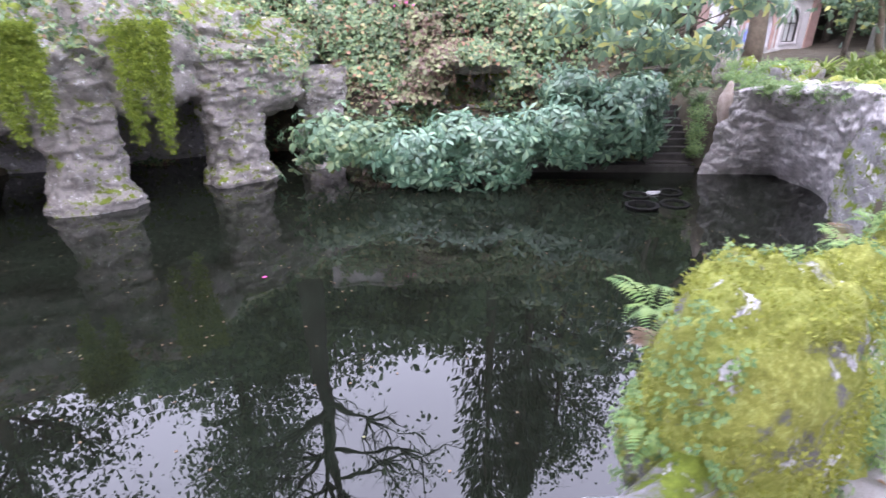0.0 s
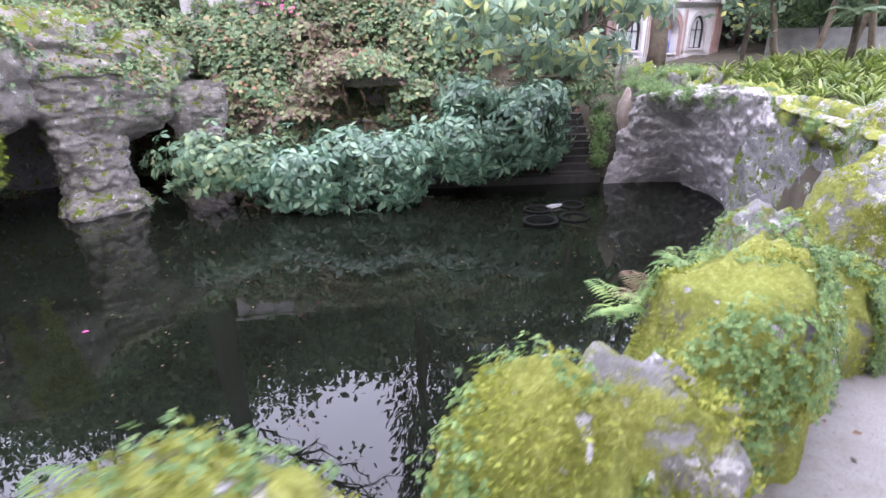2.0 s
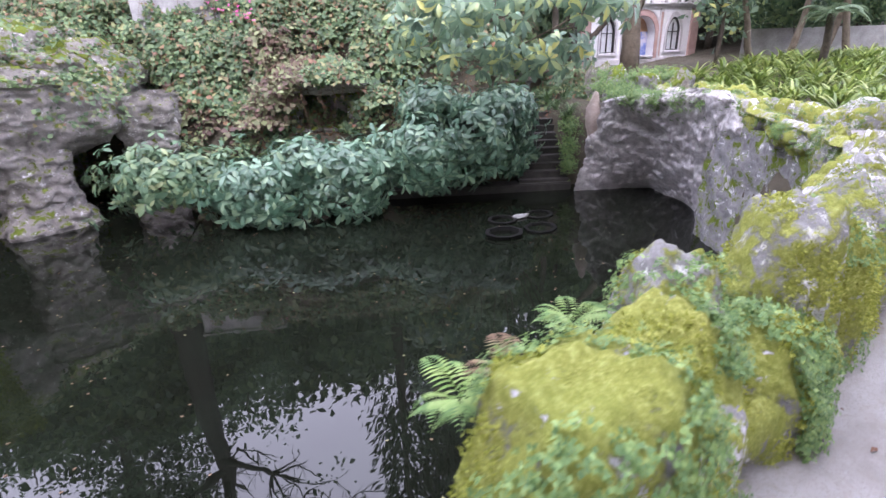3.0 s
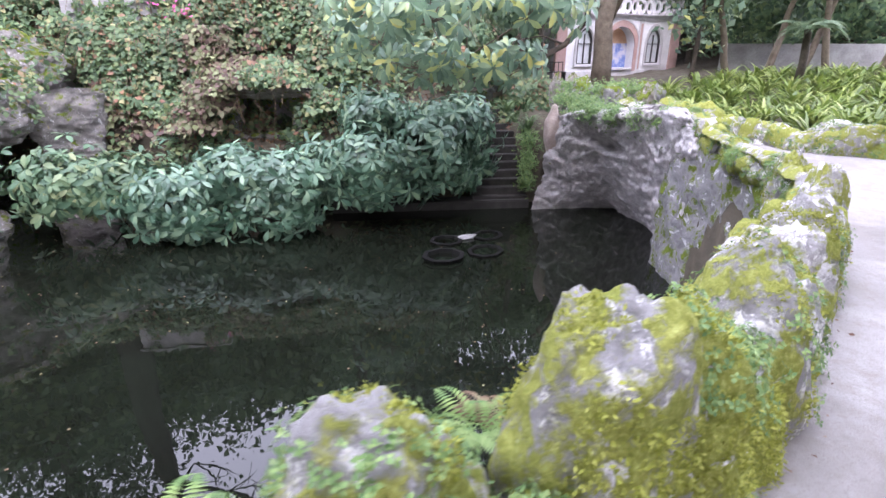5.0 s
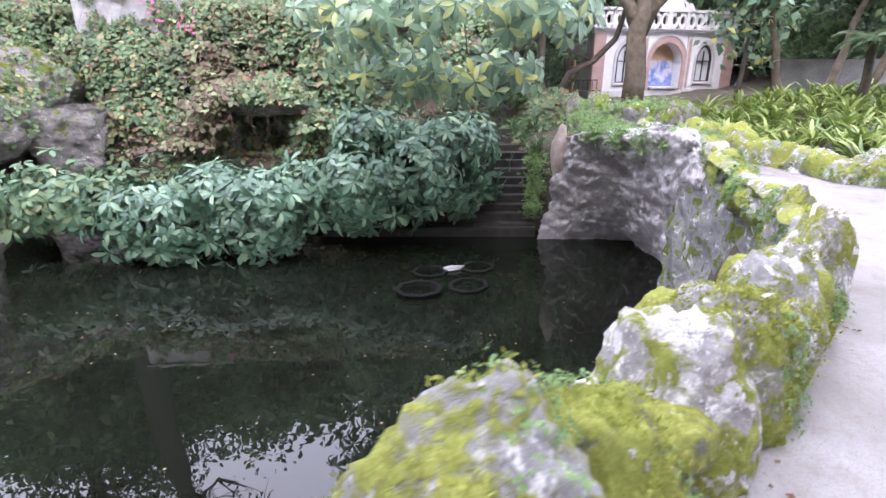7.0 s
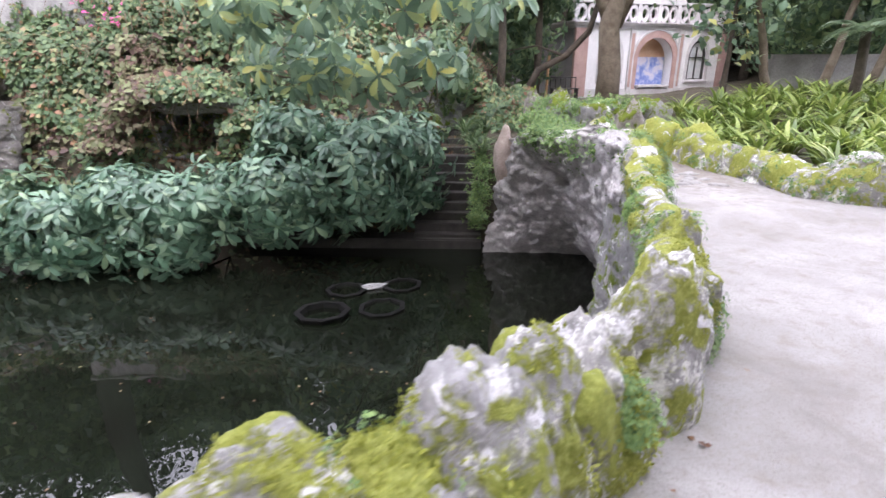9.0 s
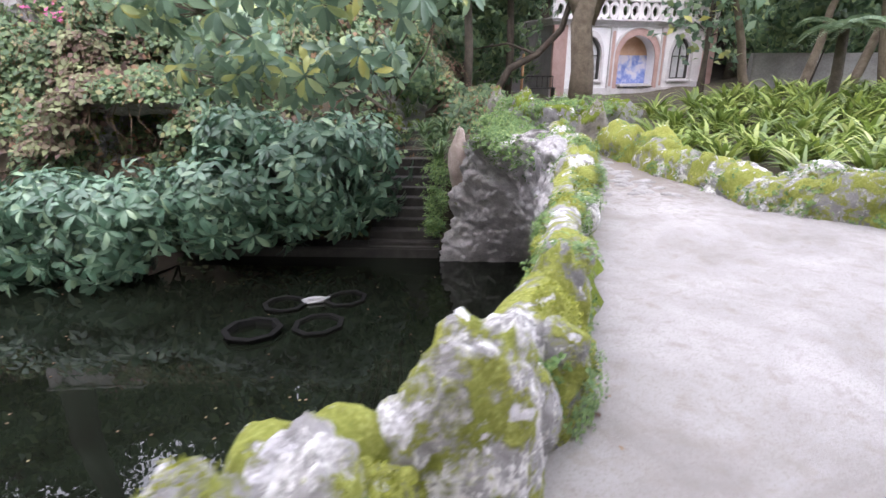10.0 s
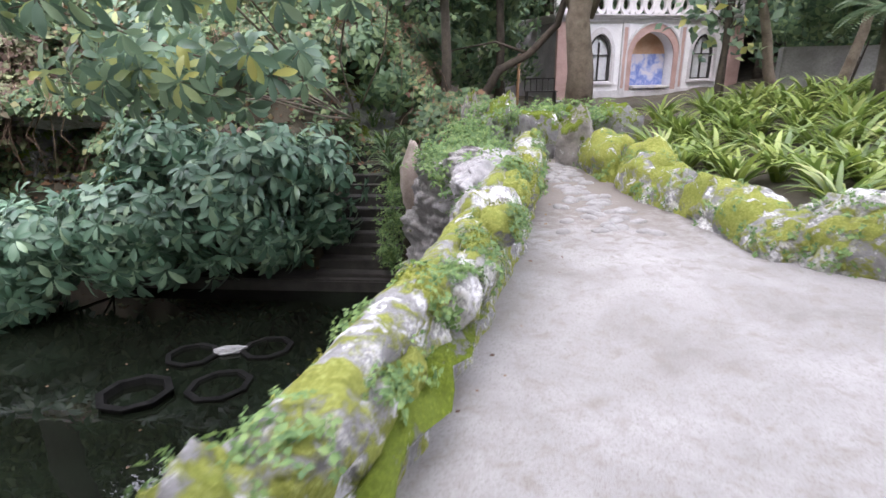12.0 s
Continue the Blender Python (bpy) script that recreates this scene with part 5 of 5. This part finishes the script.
# tufts on the rock face and beside the steps
for x, y, z, r in [(8.95, 14.7, 0.5, 0.25), (9.15, 13.9, 0.56, 0.25), (9.35, 13.1, 0.62, 0.25), (9.6, 12.5, 0.66, 0.25), (9.4, 14.8, 0.5, 0.4), (9.6, 15.6, 0.5, 0.45), (9.2, 16.2, 0.42, 0.35), (7.95, 16.5, -1.0, 0.28), (8.0, 16.7, -0.4, 0.3), (7.9, 16.3, -1.5, 0.2), (9.9, 16.3, -1.5, 0.3), (10.3, 16.25, -1.2, 0.35), (10.6, 16.2, -1.5, 0.35), (10.1, 16.2, -1.0, 0.25), (10.2, 17.6, 0.8, 0.4), (10.8, 17.9, 0.85, 0.4), (9.7, 18.2, 0.85, 0.4), (11.6, 18.3, 0.8, 0.45), (9.2, 17.4, 0.6, 0.4), (9.5, 16.7, 0.6, 0.4)]:
    n = 260
    p = np.array([x, y, z]) + rng.normal(size=(n, 3)) * np.array([r * 0.5, r * 0.5, 0.10 if z > 0 else r * 0.6])
    C, E, U = whorls(p, np.tile((-0.2, -0.4, 0.8), (n, 1)) + rng.normal(size=(n, 3)) * 0.3, 4, 0.75, 0.05)
    s = rng.uniform(0.5, 1.4, len(C))
    tagged(leaves("herb_tuft", C, E, U, 0.065 * s, 0.015 * s, HERB), "leafy green herb tuft on the grey rock", "herb", "herbs on the rock face")

# ---- things in the water ----
def tub(x, y, r, rise, turn):
    """An eight-sided black tub, open to the water inside, its lip a little above the surface."""
    root = thing("planting_tub", pose(x, y, WATER_Z, 0, 0, turn), "black eight-sided plastic planting tub breaking the water surface", "tub", "tubs in the pond")
    bm = bmesh.new()
    prof = [(r * 0.8, -0.3), (r, rise - 0.03), (r * 1.08, rise - 0.025), (r * 1.08, rise), (r * 0.86, rise + 0.004), (r * 0.84, rise - 0.03), (r * 0.66, -0.3)]
    rings = [[bm.verts.new((q * math.cos(t), 0.86 * q * math.sin(t), z)) for t in [k * math.pi / 4 for k in range(8)]] for q, z in prof]
    for u, w in zip(rings, rings[1:]):
        for k in range(8):
            bm.faces.new((u[k], u[(k + 1) % 8], w[(k + 1) % 8], w[k]))
    part("rim", bm, BLACK, root)


tub(5.22, 12.78, 0.44, 0.09, 12)
tub(6.18, 13.08, 0.40, 0.035, 30)
tub(5.40, 13.80, 0.36, 0.04, 5)
tub(6.42, 14.08, 0.36, 0.03, 25)
w = part("pale_stone", crag(200, 0.24, 0.09, 0.06, 4, 0.4, 10, 0.2), GREY_WALL)
w.matrix_basis = pose(5.9, 13.95, WATER_Z + 0.03, 0, 0, 15)
tagged(w, "pale stone lying on a basket in the pond", "stone")

# floating leaves
P = np.stack([rng.uniform(-9, 8, 260), rng.uniform(3, 15.5, 260), np.full(260, WATER_Z + 0.006)], 1)
P = P[poly_dist(P[:, 0], P[:, 1], POND) < -0.3]
tagged(leaves("floating_leaf", P, np.stack([rng.normal(size=len(P)), rng.normal(size=len(P)), np.zeros(len(P))], 1), np.tile((0, 0, 1.0), (len(P), 1)), 0.05, 0.02, FERN_DRY, droop=0.0, fold=0.02), "pale fallen leaves floating on the pond", "fallen leaves", kind="stuff")
red = leaves("red_leaf", np.array([(-3.36, 8.66, WATER_Z + 0.008)]), np.array([(1.0, 0.2, 0)]), np.array([(0, 0, 1.0)]), 0.12, 0.045, PINK, droop=0.0)
tagged(red, "single bright red leaf floating on the pond", "fallen leaf")

# stone-framed recess in the bank, with a row of ledge stones
recess = thing("rock_recess", pose(0.8, 17.5, -0.4), "dark stone-framed hollow in the bank", "recess", kind="structure")
for i, (x, y, z, rx, ry, rz) in enumerate([(-1.0, 0.45, 0.1, 0.3, 0.35, 0.75), (1.0, 0.5, 0.1, 0.3, 0.35, 0.75), (-0.95, 1.1, 0.3, 0.3, 0.7, 0.95), (0.95, 1.1, 0.3, 0.3, 0.7, 0.95), (0.0, 1.75, 0.4, 1.1, 0.3, 1.0)]):
    part("side_stone", crag(i + 215, rx, ry, rz, 4, 0.25, 10, 0.25), MOSS_WALL, recess, smooth=True).matrix_basis = pose(x, y, z)
for i, (y, z) in enumerate([(0.3, 1.32), (0.75, 1.4), (1.25, 1.5)]):
    part("lintel", crag(i + 235, 1.3, 0.45, 0.26, 5, 0.45, 10, 0.2), GROTTO, recess, smooth=True).matrix_basis = pose(0, y, z, 0, 0, random.uniform(-4, 4))
for i in range(15):
    x = -6.0 + i * 0.33 + random.uniform(-0.08, 0.08)
    if i > 8:
        x += 2.6
    s = part("ledge_stone", crag(i + 220, 0.2, 0.2, 0.1, 3, 0.2, 10, 0.2), GROTTO if i % 2 else MOSS_WALL, smooth=True)
    s.matrix_basis = pose(x, 17.95, float(ground_z(x, 17.95)) + 0.1, 0, 0, random.uniform(-20, 20))
    tagged(s, "weathered ledge stone set in the bank", "stone", "ledge stones in the bank")

for x, y in [(-0.8, 17.9), (-1.3, 17.6), (-0.7, 17.2), (1.7, 18.8), (-0.3, 18.8)]:
    bramble(x, y, 0.5, 160, x < 0)
for x, y, z in [(0.1, 17.55, 0.95), (0.8, 17.5, 0.98), (1.5, 17.6, 0.9), (0.0, 17.75, 1.0), (0.75, 17.8, 1.0), (1.5, 17.85, 1.0), (0.3, 18.4, 1.15), (1.1, 18.5, 1.2), (-0.45, 17.55, 0.3), (-0.3, 17.6, 0.7), (2.4, 17.7, 0.3), (-0.8, 17.4, -0.2)]:
    bramble(x, y, 0.6, 190, x < 0.5, z)
bm = bmesh.new()
for k in range(9):
    x, y = random.uniform(-0.3, 1.9), random.uniform(16.95, 17.1)
    tube(bm, [(x, y + 0.25, 1.05), (x + random.uniform(-0.2, 0.2), y, 0.6), (x + random.uniform(-0.35, 0.35), y - 0.05, random.uniform(-0.3, 0.4))], 0.012, 0.005, 4)
tagged(part("hanging_roots", bm, TWIG), "thin dry roots hanging over the dark hollow", "roots", kind="stuff")
p = np.stack([rng.uniform(-4.7, -1.9, 900), np.full(900, 19.68), rng.uniform(2.5, 3.75, 900)], 1)
q = np.array([noise.noise(Vector(v * 1.6)) for v in p])
p = p[q > 0.0]
C, E, U = whorls(p + rng.normal(size=p.shape) * np.array([0.03, 0.05, 0.03]), np.tile((0, -1.0, 0.3), (len(p), 1)), 3, 0.8, 0.05)
tagged(leaves("wall_ivy", C, E, U, 0.11, 0.04, BRAMBLE), "ivy climbing over the white wall", "ivy")

# bougainvillea beside the white wall
for x, y, z in [(-1.75, 19.3, 2.75), (-1.3, 19.2, 2.6), (-2.3, 19.4, 3.1)]:
    root = thing("bougainvillea", pose(x, y, z), "thin bougainvillea spray with magenta bracts", "flowering shrub", "magenta flowers")
    p = rng.normal(size=(9, 3)) * 0.18 + np.array([0, -0.2, 0.25])
    C, E, U = whorls(p, np.tile((0, -0.6, 0.6), (9, 1)), 3, 0.8, 0.03)
    leaves("bract", C, E, U, 0.06, 0.024, PINK, root)
    bm = bmesh.new()
    for k in range(4):
        tube(bm, [(0, 0, -0.3), p[k] * 0.5, p[k]], 0.008, 0.004, 4)
    part("stem", bm, TWIG, root)

# saplings, tree ferns and a leaning branch about the pavilion
tree(15.2, 21.4, 5.2, 0.075, 0.9, 420, 0.3, RHODO, "slender sapling with large leaves before the pavilion", BARK_DARK, 0.02, 0.35, seed=71, limbs=8)
tree(15.55, 21.9, 4.4, 0.06, 0.8, 300, 0.28, RHODO, "slender sapling with large leaves before the pavilion", BARK_DARK, -0.03, 0.35, seed=72, limbs=7)
for i, (x, y, h, l) in enumerate([(18.6, 20.5, 6, 0.3), (19.6, 20.2, 6, -0.25), (17.6, 20.8, 5.5, 0.2), (21.0, 19.8, 6, 0.3), (16.6, 21.2, 5.5, -0.3)]):
    tree(x, y, h, 0.12, 2.0, 900, 0.28, WOOD_LEAF, "slanting grey-barked shrub trunk behind the bed", BARK, l, 0.5, seed=80 + i, limbs=6)


FERN_PALE = leaf_mat("tree_fern_frond", [(0.0, (0.10, 0.16, 0.09)), (1.0, (0.26, 0.34, 0.20))], 0.6, 0.3)


def tree_fern(x, y, z, h, L, n, label):
    root = thing("tree_fern", pose(x, y, z), label, "tree fern", "tree ferns")
    part("trunk", tube(bmesh.new(), [(0, 0, -0.2), (0.05, 0, h * 0.5), (0, 0.03, h)], 0.13, 0.1, 9), BARK_DARK, root)
    for k in range(n):
        a = 6.283 * k / n + rng.uniform(-0.2, 0.2)
        P, E, U, S = frond(L * rng.uniform(0.85, 1.1), 30, None, np.array([0, 0, h]), (math.cos(a), math.sin(a), 0), FERN_PALE, rng.uniform(0.5, 0.9))
        S = np.array(S)
        leaves("frond", np.array(P), np.array(E), np.array(U), S, S * 0.11 + 0.004, FERN_PALE, root)


tree_fern(16.6, 17.9, 0.6, 1.85, 1.3, 11, "pale green tree fern rising over the agapanthus bed")
tree_fern(8.6, 20.6, 0.6, 2.9, 1.7, 11, "dark tree fern in the shade beside the pavilion")
tree_fern(9.9, 22.8, 0.5, 3.3, 1.7, 11, "dark tree fern in the shade beside the pavilion")
br = thing("fallen_branch", pose(9.2, 21.9, 0.4), "dark leaning branch before the thicket", "branch")
part("limb", tube(bmesh.new(), [(0, 0, 0), (0.7, 0.3, 1.2), (1.5, 0.4, 1.6), (2.2, 0.5, 2.3), (2.5, 0.5, 3.4), (2.3, 0.6, 4.6)], 0.13, 0.07, 8), BARK_DARK, br)
part("twig", tube(bmesh.new(), [(1.5, 0.4, 1.6), (0.6, 0.2, 1.9), (-0.6, 0.1, 1.7)], 0.05, 0.015, 6), BARK_DARK, br)
pole = part("wooden_pole", tube(bmesh.new(), [(10.5, 24.4, 0.3), (10.55, 24.4, 2.05)], 0.05, 0.045, 8), POST)
tagged(pole, "bare orange wooden pole standing by the thicket", "pole")
rail = thing("iron_bench", pose(11.3, 25.2, 0.5, 0, 0, 10), "small black iron bench beside the pavilion", "bench")
bm = box(bmesh.new(), -0.5, 0.5, -0.18, 0.18, 0.40, 0.43, 0.005)
part("seat", bm, IRON, rail)
bm = box(bmesh.new(), -0.5, 0.5, 0.16, 0.19, 0.78, 0.82, 0.005)
part("top_rail", bm, IRON, rail)
for k in range(6):
    part("bar", box(bmesh.new(), -0.5 + k * 0.195, -0.475 + k * 0.195, 0.165, 0.185, 0.43, 0.79), IRON, rail)
for x in (-0.46, 0.46):
    part("leg", box(bmesh.new(), x - 0.02, x + 0.02, -0.16, 0.16, 0.0, 0.40, 0.004), IRON, rail)

# cobbles where the path narrows, and loose pebbles
cobbles = thing("cobbled_strip", pose(0, 0, 0), "worn half-buried cobbles across the path end", "cobbles", kind="structure")
cob = [crag(260 + k, 0.11, 0.08, 0.045, 2, 0.15, 8, 0.3) for k in range(5)]
cob_me = []
for bm in cob:
    me = bpy.data.meshes.new("cobble")
    for f in bm.faces:
        f.smooth = True
    bm.to_mesh(me)
    bm.free()
    me.materials.append(COBBLE)
    cob_me.append(me)
for i in range(90):
    y = random.uniform(12.6, 16.6)
    x = random.uniform(10.45 + 0.05 * (y - 13), 11.35 - 0.1 * (y - 13))
    o = new("cobble", random.choice(cob_me))
    o.parent = cobbles
    o.matrix_basis = pose(x, y, 0.06, random.uniform(-8, 8), 0, random.uniform(0, 360))
V, F = [], []
for i in range(3200):
    if i % 3:
        q = random.choice(along(PATH_EDGE, 0.3))
        d = abs(random.gauss(0, 0.22)) + 0.02
        x, y = q[0] + q[3] * d, q[1] - q[2] * d
    else:
        x, y = random.uniform(3, 13), random.uniform(1.5, 11.5)
        if float(poly_dist(np.array([x]), np.array([y]), PATH_EDGE + RIGHT_EDGE + [(24, -9), (-9, -9)])[0]) > -0.1:
            continue
    s, z, k = random.uniform(0.004, 0.014), float(path_z(x)), len(V)
    V += [(x - s, y, z), (x, y - s * 0.8, z), (x + s, y, z), (x, y + s * 0.8, z), (x, y, z + s * 0.9)]
    F += [(k, k + 1, k + 4), (k + 1, k + 2, k + 4), (k + 2, k + 3, k + 4), (k + 3, k, k + 4)]
tagged(obj("pebbles", V, F, COBBLE), "small loose pebbles and grit on the path", "pebbles", kind="stuff")

# dead leaves along the foot of the parapet
Q = [random.choice(along(PATH_EDGE[2:], 0.2)) for _ in range(70)]
o_ = np.abs(rng.normal(0, 0.16, len(Q)))
P = np.array([(q[0] + q[3] * d_, q[1] - q[2] * d_, float(path_z(q[0])) + 0.014) for q, d_ in zip(Q, o_)])
s = rng.uniform(0.4, 1.2, len(P))
tagged(leaves("dead_leaves", P, np.stack([rng.normal(size=len(P)), rng.normal(size=len(P)), rng.normal(0, 0.15, len(P))], 1), np.tile((0, 0, 1.0), (len(P), 1)) + rng.normal(size=P.shape) * 0.25, 0.045 * s, 0.015 * s, DRYLEAF), "small dead leaves at the foot of the parapet", "leaf litter", kind="stuff")
